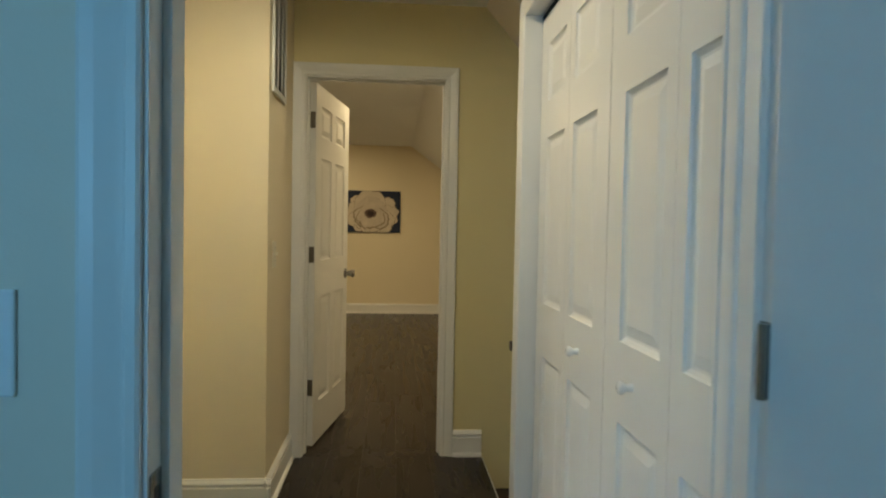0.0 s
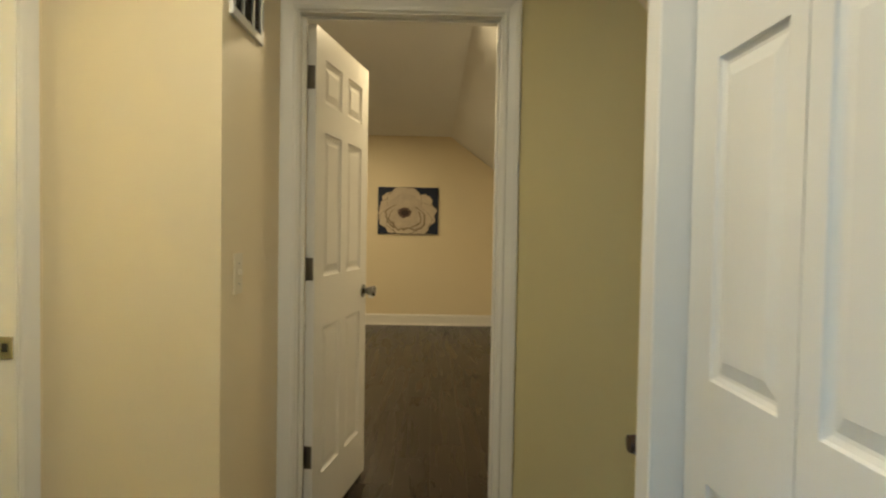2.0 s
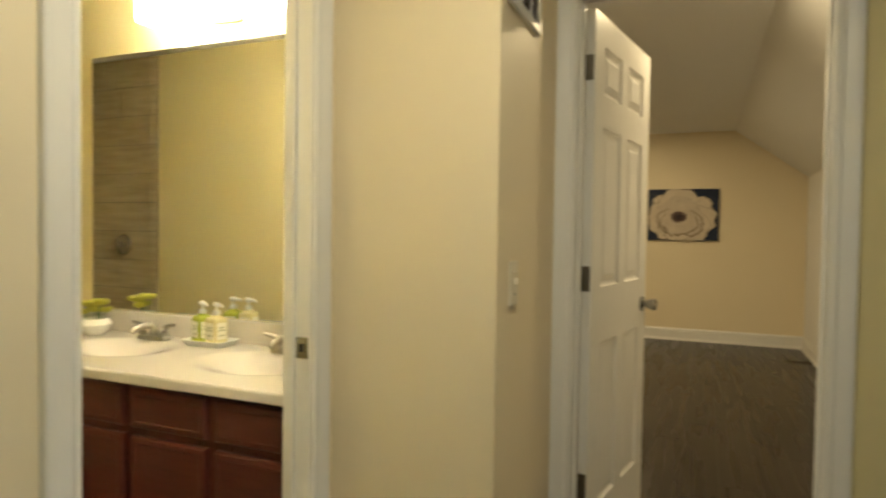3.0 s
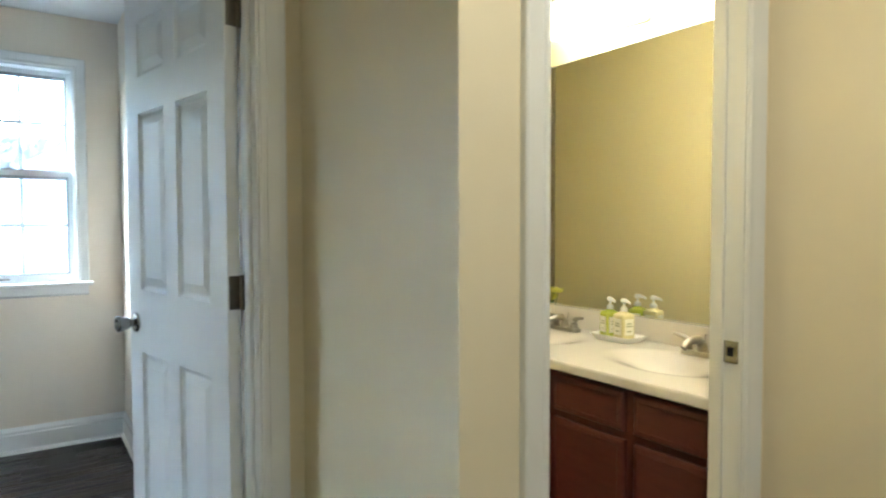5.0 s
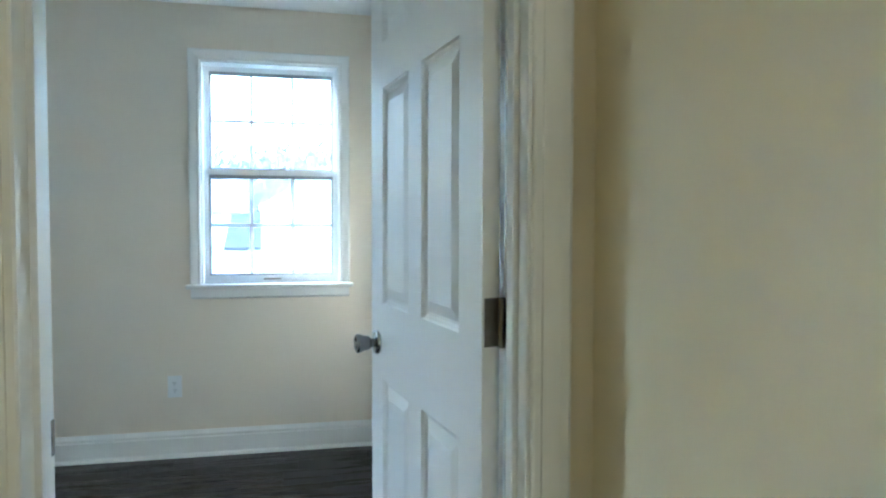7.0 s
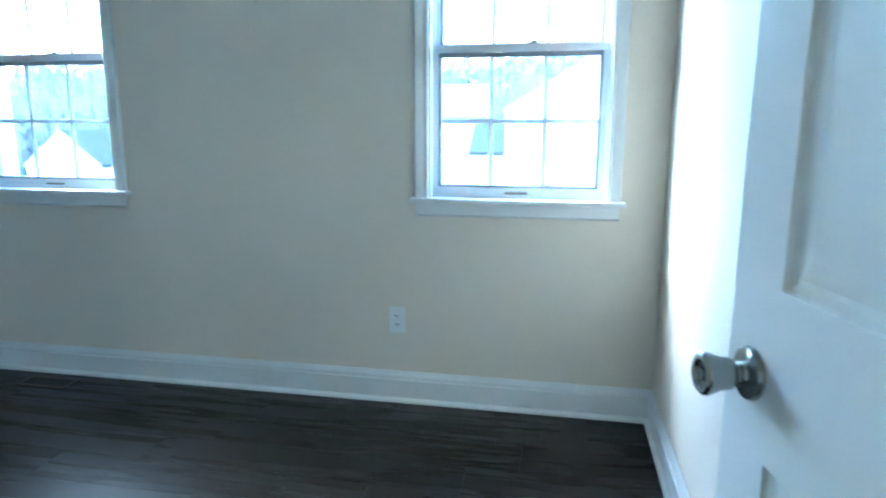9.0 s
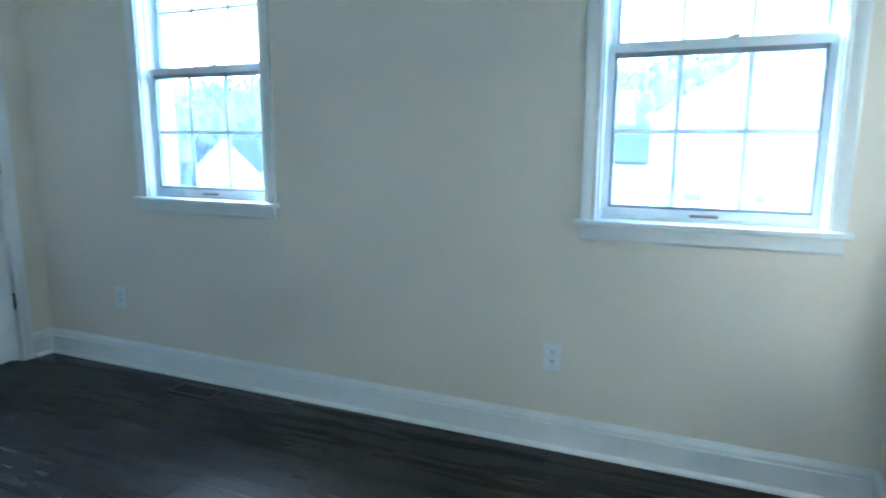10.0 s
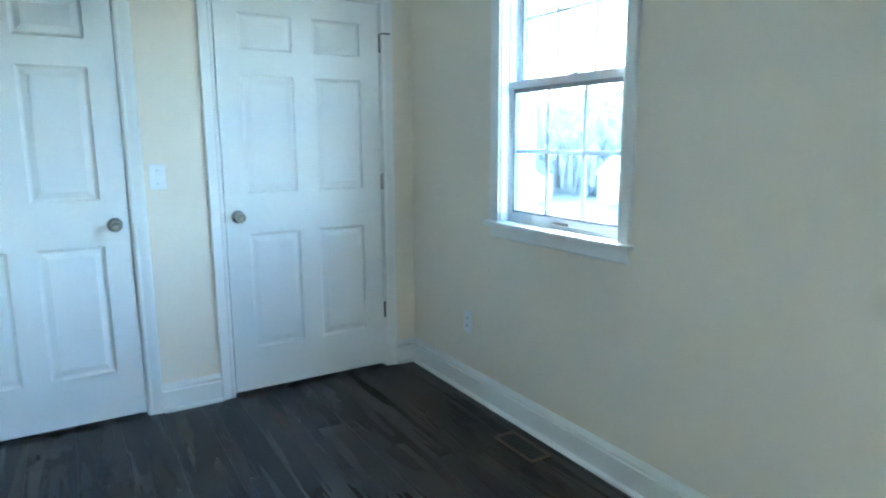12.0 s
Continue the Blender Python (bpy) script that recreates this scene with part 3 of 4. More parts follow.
bifold(2.806, -0.526)
bifold(2.055, -0.187)
tagged(part("closet_track", box((2.42, 1.31, 2.016), (2.455, 2.812, 2.033)), M_DARK), "dark metal track over folding closet doors", "track", kind="structure")
bm = bmesh.new()
add_box(bm, (CLOSET_X - 0.001, 2.812, 0), (2.478, 2.824, 2.047), 0.0015)
add_box(bm, (CLOSET_X - 0.001, 1.29, 2.035), (2.478, 2.812, 2.047), 0.0015)
tagged(part("closet_jamb", bm, M_TRIM), "white painted closet lining", "door jamb", kind="structure")


# ---- windows ----
def window(number, c):
    """A double-hung window: casing, stool and apron inside, two sashes with a three-by-two grid each."""
    ob = thing("window_%d" % number, "white double-hung window with grilles and a wide stool", "window", Matrix.Translation((BW, c, 0)), "bedroom windows", "structure")
    hw = WHALF

    class Local(Plane):
        def __call__(self, s, z, d):
            return Vector((d, s, z))
    local = Local("x", 0, 1)
    casing("window_casing", local, -hw + 0.004, hw - 0.004, WZ1 - 0.004, WZ0, 0.060, ob)
    part("window_sill", box((-0.045, -hw - 0.074, WZ0 - 0.020), (0.040, hw + 0.074, WZ0 + 0.002), 0.005), M_TRIM, ob)
    part("apron", loft([[(d, s, z) for z, d in ((0.915, 0.0), (0.915, 0.016), (0.868, 0.014), (0.860, 0.008), (0.858, 0.0))] for s in (-hw - 0.052, hw + 0.052)]), M_TRIM, ob)
    bm = bmesh.new()
    for s in (-1, 1):
        add_box(bm, (-0.20, s * hw - 0.012, WZ0), (0.0, s * hw + 0.012, WZ1))
    add_box(bm, (-0.15, -hw, WZ1 - 0.012), (0.0, hw, WZ1 + 0.012))
    add_box(bm, (-0.17, -hw, WZ0 - 0.01), (-0.04, hw, WZ0 + 0.012))
    part("window_frame", bm, M_VINYL, ob)
    bm = bmesh.new()
    for s in (-1, 1):
        for x in (-0.052, -0.094):
            add_box(bm, (x, s * (hw - 0.012) - 0.006, WZ0 + 0.01), (x + 0.010, s * (hw - 0.012) + 0.006, WZ1 - 0.01))
    part("sash_track", bm, M_VINYL, ob)
    mid = 1.552

    def sash(name, x, z0, z1, rail_lo, rail_hi):
        a, st = hw - 0.014, 0.022
        bm = bmesh.new()
        add_box(bm, (x - 0.017, -a, z0), (x + 0.017, a, z0 + rail_lo), 0.002)
        add_box(bm, (x - 0.017, -a, z1 - rail_hi), (x + 0.017, a, z1), 0.002)
        for s in (-1, 1):
            add_box(bm, (x - 0.017, min(s * a, s * (a - st)), z0 + rail_lo), (x + 0.017, max(s * a, s * (a - st)), z1 - rail_hi), 0.002)
        body = part(name, bm, M_VINYL, ob)
        g0, g1, ga = z0 + rail_lo, z1 - rail_hi, a - st
        bm = bmesh.new()
        for s in (-1, 1):
            add_box(bm, (x - 0.012, min(s * ga, s * (ga - 0.011)), g0), (x + 0.0135, max(s * ga, s * (ga - 0.011)), g1))
        add_box(bm, (x - 0.012, -ga, g0), (x + 0.0135, ga, g0 + 0.010))
        add_box(bm, (x - 0.012, -ga, g1 - 0.018), (x + 0.0135, ga, g1))
        part("gasket", bm, M_GASKET, body, "grey glazing gasket")
        bm = bmesh.new()
        for k in (1, 2):
            y = -ga + 2 * ga * k / 3
            add_box(bm, (x - 0.004, y - 0.0085, g0), (x + 0.004, y + 0.0085, g1), 0.001)
        zc = (g0 + g1) / 2
        add_box(bm, (x - 0.0036, -ga, zc - 0.0085), (x + 0.0036, ga, zc + 0.0085), 0.001)
        part("grille", bm, M_BARS, body)
        for k in range(3):
            for r in range(2):
                ya, yb = -ga + 2 * ga * k / 3, -ga + 2 * ga * (k + 1) / 3
                za, zb = (g0, zc) if r == 0 else (zc, g1)
                p = part("pane", box((x - 0.0008, ya, za), (x + 0.0008, yb, zb)), M_GLASS, body)
                p.visible_shadow = False
        return body
    low = sash("lower_sash", -0.064, WZ0 + 0.012, mid + 0.016, 0.034, 0.032)
    sash("upper_sash", -0.106, mid - 0.018, WZ1 - 0.012, 0.034, 0.026)
    part("sash_lift", box((-0.047, -0.048, WZ0 + 0.020), (-0.036, 0.048, WZ0 + 0.029), 0.003), M_BRONZE, low, "grey sash lift")
    bm = box((-0.075, 0.030, mid + 0.016), (-0.050, 0.072, mid + 0.024), 0.002)
    add_box(bm, (-0.070, 0.044, mid + 0.024), (-0.058, 0.075, mid + 0.031), 0.002)
    part("sash_lock", bm, M_BRONZE, low, "small brown sash lock")
    return ob


window(1, WIN[0])
window(2, WIN[1])


# ---- outlets, switches, registers, grilles ----
def outlet(at, label="white duplex outlet on the beige wall"):
    """Local x along the wall, z up, -y out of the wall."""
    ob = thing("wall_outlet", label, "outlet", at, "outlets")
    part("cover_plate", box((-0.036, -0.006, -0.059), (0.036, 0.0, 0.059), 0.003), M_PLATE, ob)
    for s in (-1, 1):
        recept = part("receptacle", lathe([(0, 0.006), (0.0155, 0.006), (0.0165, 0.0075), (0.0165, 0.0085), (0, 0.0085)], Matrix.Translation((0, 0, s * 0.0195)) @ Matrix.Rotation(radians(90), 4, "X"), 20), M_PLATE, ob)
        # dark boxes on the face, coloured as the shade inside slots
        bm = bmesh.new()
        add_box(bm, (-0.0075, -0.0092, s * 0.0195 - 0.002), (-0.005, -0.008, s * 0.0195 + 0.007))
        add_box(bm, (0.005, -0.0092, s * 0.0195 - 0.002), (0.0075, -0.008, s * 0.0195 + 0.006))
        add_box(bm, (-0.002, -0.0092, s * 0.0195 - 0.010), (0.002, -0.008, s * 0.0195 - 0.006))
        part("slot", bm, M_DARK, recept)
    return ob


def switch(at, label="white toggle light switch", gang=1, mat=None):
    mat = mat or M_PLATE
    ob = thing("light_switch", label, "light switch", at, "switches")
    w = 0.036 + 0.023 * (gang - 1)
    part("cover_plate", box((-w, -0.006, -0.059), (w, 0.0, 0.059), 0.003), mat, ob)
    for g in range(gang):
        x = (g - (gang - 1) / 2) * 0.046
        part("toggle", box((x - 0.005, -0.017, -0.004), (x + 0.005, -0.004, 0.012), 0.002), mat, ob)
        for z in (-0.030, 0.030):
            part("screw", lathe([(0, 0.006), (0.003, 0.006), (0.003, 0.0072), (0, 0.0072)], Matrix.Translation((x, 0, z)) @ Matrix.Rotation(radians(90), 4, "X"), 10), M_NICKEL, ob)
    return ob


outlet(pose(BW, 1.066, 0.385, 0, 0, 90))
outlet(pose(BW, -1.294, 0.385, 0, 0, 90))
outlet(pose(1.12, 9.62, 0.40), "white outlet low on the far wall")
switch(pose(-1.068, BS, 1.15, 0, 0, 180), "white toggle light switch between two closet doors")
switch(pose(CHASE_X, 3.387, 1.112, 0, 0, 90), "ivory toggle light switch beside the end door", 1, M_IVORY)
switch(pose(1.414, 1.24, 1.105, 0, 0, 0), "white light switch beside the first doorway", 2)

# floor register by the window wall
reg = thing("floor_register", "brown metal register set in the plank floor", "vent", Matrix.Translation((-2.287, -0.672, 0)))
bm = bmesh.new()
for s in (-1, 1):
    add_box(bm, (s * 0.050 - 0.007, -0.134, 0.0), (s * 0.050 + 0.007, 0.134, 0.005), 0.0015)
    add_box(bm, (-0.043, s * 0.127 - 0.007, 0.0), (0.043, s * 0.127 + 0.007, 0.005), 0.0015)
part("frame", bm, M_REGISTER, reg)
# dark sheet on the floor, coloured as the shade in a duct
part("backing", box((-0.044, -0.124, 0.0004), (0.044, 0.124, 0.0012)), M_DARK, reg)
for k in range(10):
    y = -0.108 + 0.024 * k
    part("slat", box((-0.042, y - 0.0014, 0.001), (0.042, y + 0.0014, 0.0035)), M_SUB, reg)

# return-air grille high on the wall by the end door
GY0, GY1, GZ0, GZ1 = 3.300, 3.610, 1.828, 2.345
grille = thing("return_grille", "white metal return-air grille high on the wall", "vent", Matrix.Translation((CHASE_X, 0, 0)))
bm = bmesh.new()
for a, b in ((GY0, GY0 + 0.026), (GY1 - 0.026, GY1)):
    add_box(bm, (0, a, GZ0), (0.012, b, GZ1), 0.003)
for a, b in ((GZ0, GZ0 + 0.026), (GZ1 - 0.026, GZ1)):
    add_box(bm, (0, GY0 + 0.026, a), (0.012, GY1 - 0.026, b), 0.003)
part("frame", bm, M_GRILLE, grille)
# dark sheet on the solid wall, coloured as the duct's shade
part("backing", box((0.0005, GY0 + 0.024, GZ0 + 0.024), (0.0015, GY1 - 0.024, GZ1 - 0.024)), M_DARK, grille)
slat_mesh = None
z = GZ0 + 0.034
while z < GZ1 - 0.03:
    if slat_mesh is None:
        bm = box((-0.0006, GY0 + 0.025, -0.006), (0.0006, GY1 - 0.025, 0.006))
        first = part("slat", bm, M_GRILLE, grille)
        slat_mesh = first.data
        s = first
    else:
        s = new("slat", slat_mesh)
        s.parent = grille
    s.matrix_local = pose(0.0065, 0, z, 0, -42, 0)
    z += 0.0125
for k in (1, 2):
    y = GY0 + (GY1 - GY0) * k / 3
    part("divider", box((0.002, y - 0.0025, GZ0 + 0.025), (0.0115, y + 0.0025, GZ1 - 0.025)), M_GRILLE, grille)

# ---- lamps that hang or sit in the ceilings ----
dome = thing("ceiling_light", "round frosted glass ceiling light in the hall", "ceiling light", Matrix.Translation((*HALL_LAMP, H)))
part("base_ring", lathe([(0, 0), (0.150, 0), (0.150, -0.016), (0.138, -0.022), (0, -0.022)], None, 36), M_NICKEL, dome, smooth=True)
part("shade", lathe([(0.136, -0.022), (0.133, -0.045), (0.110, -0.072), (0.070, -0.090), (0.0, -0.098)], None, 36), M_DOME, dome, smooth=True)
# the second fitting is added with its lamp, hidden behind the end door
for dx, dy in DOWNLIGHTS:
    can = thing("recessed_light", "round recessed ceiling light with a white rim", "ceiling light", Matrix.Translation((dx, dy, H)), "recessed lights")
    part("rim", lathe([(0.077, -0.001), (0.079, -0.006), (0.098, -0.004), (0.101, 0.0), (0.077, 0.0)], None, 36), M_TRIM, can, smooth=True)
    part("lens", lathe([(0.0, -0.003), (0.077, -0.003)], None, 36), M_CAN, can)

# ---- bathroom ----
VX0, VX1, VF, VB, VT = -0.72, 0.785, 3.185, 3.72, 0.800
vanity = thing("vanity_cabinet", "dark cherry wood bathroom vanity with panel fronts", "cabinet", Matrix.Translation((0, VF, 0)))
bm = box((VX0 + 0.02, 0.020, 0.09), (VX1 - 0.002, 0.534, VT - 0.10))
add_box(bm, (VX0 + 0.02, 0.020, VT - 0.10), (VX1 - 0.002, 0.040, VT - 0.036))
part("body", bm, M_CHERRY, vanity)
part("toe_kick", box((VX0 + 0.02, 0.085, 0.0), (VX1 - 0.002, 0.534, 0.09)), M_DARK, vanity)


def front(x0, x1, z0, z1, name):
    """A slab front with an eased, moulded edge."""
    rings = []
    for inset, y in ((0, 0.020), (0, 0.006), (0.006, 0.0), (0.020, -0.002), (0.024, -0.0005)):
        rings.append([(x0 + inset, y, z0 + inset), (x1 - inset, y, z0 + inset), (x1 - inset, y, z1 - inset), (x0 + inset, y, z1 - inset)])
    return part(name, loft(rings), M_CHERRY, vanity)


COLS = [(0.512, 0.775), (0.176, 0.477), (-0.195, 0.144), (-0.530, -0.230)]
for i, (xa, xb) in enumerate(COLS):
    front(xa, xb, 0.622, 0.748, "drawer_front")
    front(xa, xb, 0.115, 0.597, "cabinet_door")

# countertop with two bowls cast in one piece, and its backsplash
top = thing("countertop", "cream cultured marble vanity top with two bowls", "countertop", Matrix.Translation((0, VF, VT)))
nx, ny = 150, 54
CX = [(0.445, 0.27), (-0.195, 0.27)]
bm = bmesh.new()
grid = []
for j in range(ny + 1):
    row = []
    for i in range(nx + 1):
        x = VX0 + (VX1 - 0.002 - VX0) * i / nx
        y = -0.022 + (0.535 + 0.022) * j / ny
        z = 0.0
        for cx, cy in CX:
            r = math.hypot((x - cx) / 0.225, (y - cy) / 0.165)
            if r < 1.12:
                k = min(1.0, max(0.0, (1.12 - r) / 1.12))
                s = k * k * (3 - 2 * k)
                z -= 0.055 * s
        row.append(bm.verts.new((x, y, z)))
    grid.append(row)
for j in range(ny):
    for i in range(nx):
        bm.faces.new((grid[j][i], grid[j][i + 1], grid[j + 1][i + 1], grid[j + 1][i]))
part("top_surface", bm, M_MARBLE, top, smooth=True)
bm = loft([[(x, y, z) for y, z in ((-0.022, 0.0), (-0.0255, -0.003), (-0.027, -0.008), (-0.027, -0.030), (-0.024, -0.034), (-0.005, -0.036), (-0.005, -0.004))] for x in (VX0, VX1 - 0.002)])
part("front_edge", bm, M_MARBLE, top)
part("backsplash", box((VX0, 0.512, 0.0), (VX1 - 0.002, 0.535, 0.090), 0.004), M_MARBLE, top)
for cx, cy in CX:
    part("drain", lathe([(0, -0.0545), (0.021, -0.0545), (0.023, -0.0525), (0.0, -0.0522)], Matrix.Translation((cx, cy, 0.0)), 20), M_NICKEL, top)


def faucet(x, y):
    ob = thing("faucet", "brushed nickel faucet with two lever handles", "faucet", Matrix.Translation((x, y, VT)), "faucets")
    bm = bmesh.new()
    ring = []
    for z, g in ((0.0, 1.0), (0.010, 1.0), (0.016, 0.94)):
        ring.append([(g * (0.055 * (1 if math.cos(a) > 0 else -1) + 0.026 * math.cos(a)) if abs(math.cos(a)) > 1e-3 else 0.0, g * 0.026 * math.sin(a), z) for a in [2 * math.pi * (k + 0.5) / 24 for k in range(24)]])
    part("base_plate", loft(ring), M_SATIN, ob, smooth=True)
    part("spout", tube([(0, 0.0, 0.010), (0, -0.002, 0.040), (0, -0.020, 0.058), (0, -0.060, 0.060), (0, -0.095, 0.050), (0, -0.105, 0.038)], [0.019, 0.017, 0.0155, 0.0135, 0.012, 0.011], 14), M_SATIN, ob, smooth=True)
    for s in (-1, 1):
        part("handle", tube([(s * 0.055, 0, 0.012), (s * 0.056, 0, 0.034), (s * 0.060, 0, 0.050), (s * 0.072, -0.002, 0.058), (s * 0.110, -0.006, 0.064)], [0.017, 0.015, 0.012, 0.0075, 0.0055], 12), M_SATIN, ob, smooth=True)
    part("lift_rod", tube([(0, 0.016, 0.03), (0, 0.018, 0.075)], 0.0025, 8), M_SATIN, ob)


faucet(0.452, 3.625)
faucet(-0.205, 3.625)

tray = thing("soap_tray", "white rectangular soap tray with two pump bottles", "tray", Matrix.Translation((0.086, 3.622, VT)))
bm = bmesh.new()
rr = []
for sx, sy, z in ((0.078, 0.040, 0.0), (0.096, 0.056, 0.020), (0.099, 0.059, 0.024), (0.094, 0.054, 0.023), (0.076, 0.038, 0.006)):
    rr.append([(sx * a, sy * b, z) for a, b in ((-1, -0.9), (-0.94, -1), (0.94, -1), (1, -0.9), (1, 0.9), (0.94, 1), (-0.94, 1), (-1, 0.9))])
part("dish", loft(rr), M_PORC, tray)


def pump_bottle(x, y, mat, label, turn):
    ob = thing("pump_bottle", label, "bottle", Matrix.Translation((x, y, VT + 0.0065)) @ Matrix.Rotation(radians(turn), 4, "Z"), "soap bottles")
    rr = []
    for h, z in ((0.029, 0.0), (0.031, 0.003), (0.031, 0.093), (0.028, 0.101), (0.014, 0.107), (0.012, 0.113)):
        rr.append([(h * a, h * b, z) for a, b in ((-1, -0.82), (-0.82, -1), (0.82, -1), (1, -0.82), (1, 0.82), (0.82, 1), (-0.82, 1), (-1, 0.82))])
    part("bottle", loft(rr), mat, ob)
    for s in (-1, 1):
        for ax in (0, 1):
            lo, hi = [(-0.021, s * 0.0312, 0.022), (0.021, s * 0.0318, 0.084)] if ax == 0 else [(s * 0.0312, -0.021, 0.022), (s * 0.0318, 0.021, 0.084)]
            lab = part("paper_label", box([min(a, b) for a, b in zip(lo, hi)], [max(a, b) for a, b in zip(lo, hi)]), M_LABEL, ob)
            bm = bmesh.new()
            for zz, ww in ((0.066, 0.013), (0.056, 0.016), (0.036, 0.011)):
                if ax == 0:
                    add_box(bm, (-ww, s * 0.0318, zz - 0.0025), (ww, s * 0.0322, zz + 0.0025)) if s > 0 else add_box(bm, (-ww, -0.0322, zz - 0.0025), (ww, -0.0318, zz + 0.0025))
                else:
                    add_box(bm, (0.0318, -ww, zz - 0.0025), (0.0322, ww, zz + 0.0025)) if s > 0 else add_box(bm, (-0.0322, -ww, zz - 0.0025), (-0.0318, ww, zz + 0.0025))
            part("printed_bars", bm, M_INK, lab)
    part("collar", lathe([(0, 0.112), (0.0135, 0.112), (0.0135, 0.126), (0.006, 0.130), (0.0045, 0.132), (0.0045, 0.152), (0, 0.152)], None, 18), M_PLATE, ob, smooth=True)
    part("pump_head", tube([(0.010, 0, 0.152), (-0.004, 0, 0.153), (-0.030, 0, 0.149), (-0.036, 0, 0.143)], [0.009, 0.009, 0.0045, 0.004], 10), M_PLATE, ob, smooth=True)


pump_bottle(0.042, 3.628, M_GREEN, "green liquid soap in a square pump bottle", 160)
pump_bottle(0.116, 3.622, M_CREAM, "cream lotion in a square pump bottle", 170)

vase = thing("flower_bowl", "small white bowl of yellow flowers on the vanity", "vase", Matrix.Translation((-0.50, 3.595, VT)))
part("bowl", lathe([(0, 0), (0.030, 0), (0.055, 0.020), (0.062, 0.045), (0.052, 0.068), (0.047, 0.068), (0.055, 0.045), (0.0, 0.030)], None, 28), M_PORC, vase, smooth=True)
rnd = random.Random(5)
for k in range(8):
    a, r = rnd.uniform(0, 6.28), rnd.uniform(0.005, 0.045)
    c = Vector((r * math.cos(a), r * math.sin(a), 0.082 + rnd.uniform(0, 0.045)))
    bm = bmesh.new()
    for q in range(14):
        t = q * 2.4
        d = Vector((math.cos(t), math.sin(t), 0.3 + 0.05 * q)).normalized()
        u = d.cross(Vector((0, 0, 1))).normalized() * 0.007
        v = [bm.verts.new(c + p) for p in (d * 0.002, d * 0.020 + u * 1.6, d * 0.040 + Vector((0, 0, 0.004)), d * 0.020 - u * 1.6)]
        bm.faces.new(v)
    part("flower", bm, M_PETAL_Y, vase)
    part("stem", tube([(0.4 * c.x, 0.4 * c.y, 0.035), c], 0.0018, 6), M_LEAF, vase)

mirror = tagged(part("wall_mirror", box((-0.665, 3.712, 0.893), (0.783, 3.718, 1.978), 0.001), M_MIRROR), "large frameless mirror over the vanity", "mirror")

bar = thing("vanity_light", "bright frosted glass bar light above the mirror", "wall light", Matrix.Translation((0.20, 3.72, 2.125)))
part("backplate", box((-0.44, -0.020, -0.045), (0.44, 0.0, 0.045), 0.006), M_NICKEL, bar)
for k in range(3):
    x = -0.31 + 0.31 * k
    part("shade", box((x - 0.145, -0.150, -0.082), (x + 0.145, -0.045, 0.075), 0.02), M_GLOW, bar, "glowing frosted glass shade")
    part("arm", tube([(x, -0.02, -0.02), (x, -0.05, -0.02)], 0.010, 10), M_NICKEL, bar)
part("stem", tube([(-0.165, -0.026, -0.080), (-0.045, -0.026, -0.086), (-0.028, -0.026, -0.078)], [0.006, 0.007, 0.009], 10), M_BRASS, bar, "brass rod under the shades")

# tub end of the bathroom: tiled wall, seen in the mirror
tiled = thing("tile_surround", "brown stone tile on the wall beside the tub", "tile wall", Matrix.Translation((-1.70, 2.40, 0)), kind="structure")
part("grout_bed", box((BW + 1.70, 0.0, 0.0), (0.0, 0.006, 2.438)), M_GROUT, tiled)
for r in range(12):
    for k in range(2):
        off = (0.0, 0.30, 0.14)[r % 3]
        xa, xb = max(BW + 1.70, -0.60 * (k + 1) + off - 0.055), min(-0.055, -0.60 * k + off - 0.055)
        if xb - xa > 0.05:
            part("tile", box((xa + 0.002, 0.005, 0.203 * r + 0.002), (xb - 0.002, 0.012 + 0.002 * (r % 2), min(2.438, 0.203 * (r + 1) - 0.002)), 0.001), M_TILE, tiled)
    part("edge_tile", box((-0.053, 0.005, 0.203 * r + 0.0015), (0.0, 0.015, min(2.438, 0.203 * (r + 1) - 0.0015)), 0.004), M_TILE, tiled)
tub = thing("bathtub", "white bathtub at the end of the bathroom", "bathtub", Matrix.Translation((-2.06, 3.06, 0)))
rr = []
for sx, sy, z in ((0.355, 0.645, 0.0), (0.355, 0.645, 0.47), (0.350, 0.640, 0.48), (0.29, 0.58, 0.478), (0.27, 0.56, 0.44), (0.22, 0.48, 0.10)):
    rr.append([(sx * a, sy * b, z) for a, b in ((-1, -0.94), (-0.9, -1), (0.9, -1), (1, -0.94), (1, 0.94), (0.9, 1), (-0.9, 1), (-1, 0.94))])
part("tub_shell", loft(rr), M_PORC, tub)
valve = thing("shower_valve", "round nickel shower valve on the tile", "shower valve", Matrix.Translation((-2.02, 2.414, 1.12)) @ Matrix.Rotation(radians(-90), 4, "X"))
part("valve_plate", lathe([(0, 0), (0.075, 0), (0.072, 0.008), (0.02, 0.012), (0.018, 0.05), (0, 0.05)], None, 28), M_NICKEL, valve, smooth=True)
part("valve_handle", tube([(0, 0, 0.045), (0.02, 0.06, 0.05)], 0.008, 10), M_NICKEL, valve)

# ---- far room: low door in the knee wall, and a floor register ----
low = thing("knee_wall_door", "plain white low door in the knee wall", "access door", Matrix.Translation((2.86, 8.18, 0)))
part("door_panel", box((-0.022, -0.40, 0.16), (-0.004, 0.40, 1.66), 0.003), M_TRIM, low)
# near-black strip on the wall, painted in place of the gap's shade
part("shadow_gap", box((-0.006, 0.402, 0.10), (-0.0005, 0.42, 1.70)), M_DARK, low)
part("door_trim", box((-0.018, 0.422, 0.145), (-0.0005, 0.48, 1.72), 0.003), M_TRIM, low)
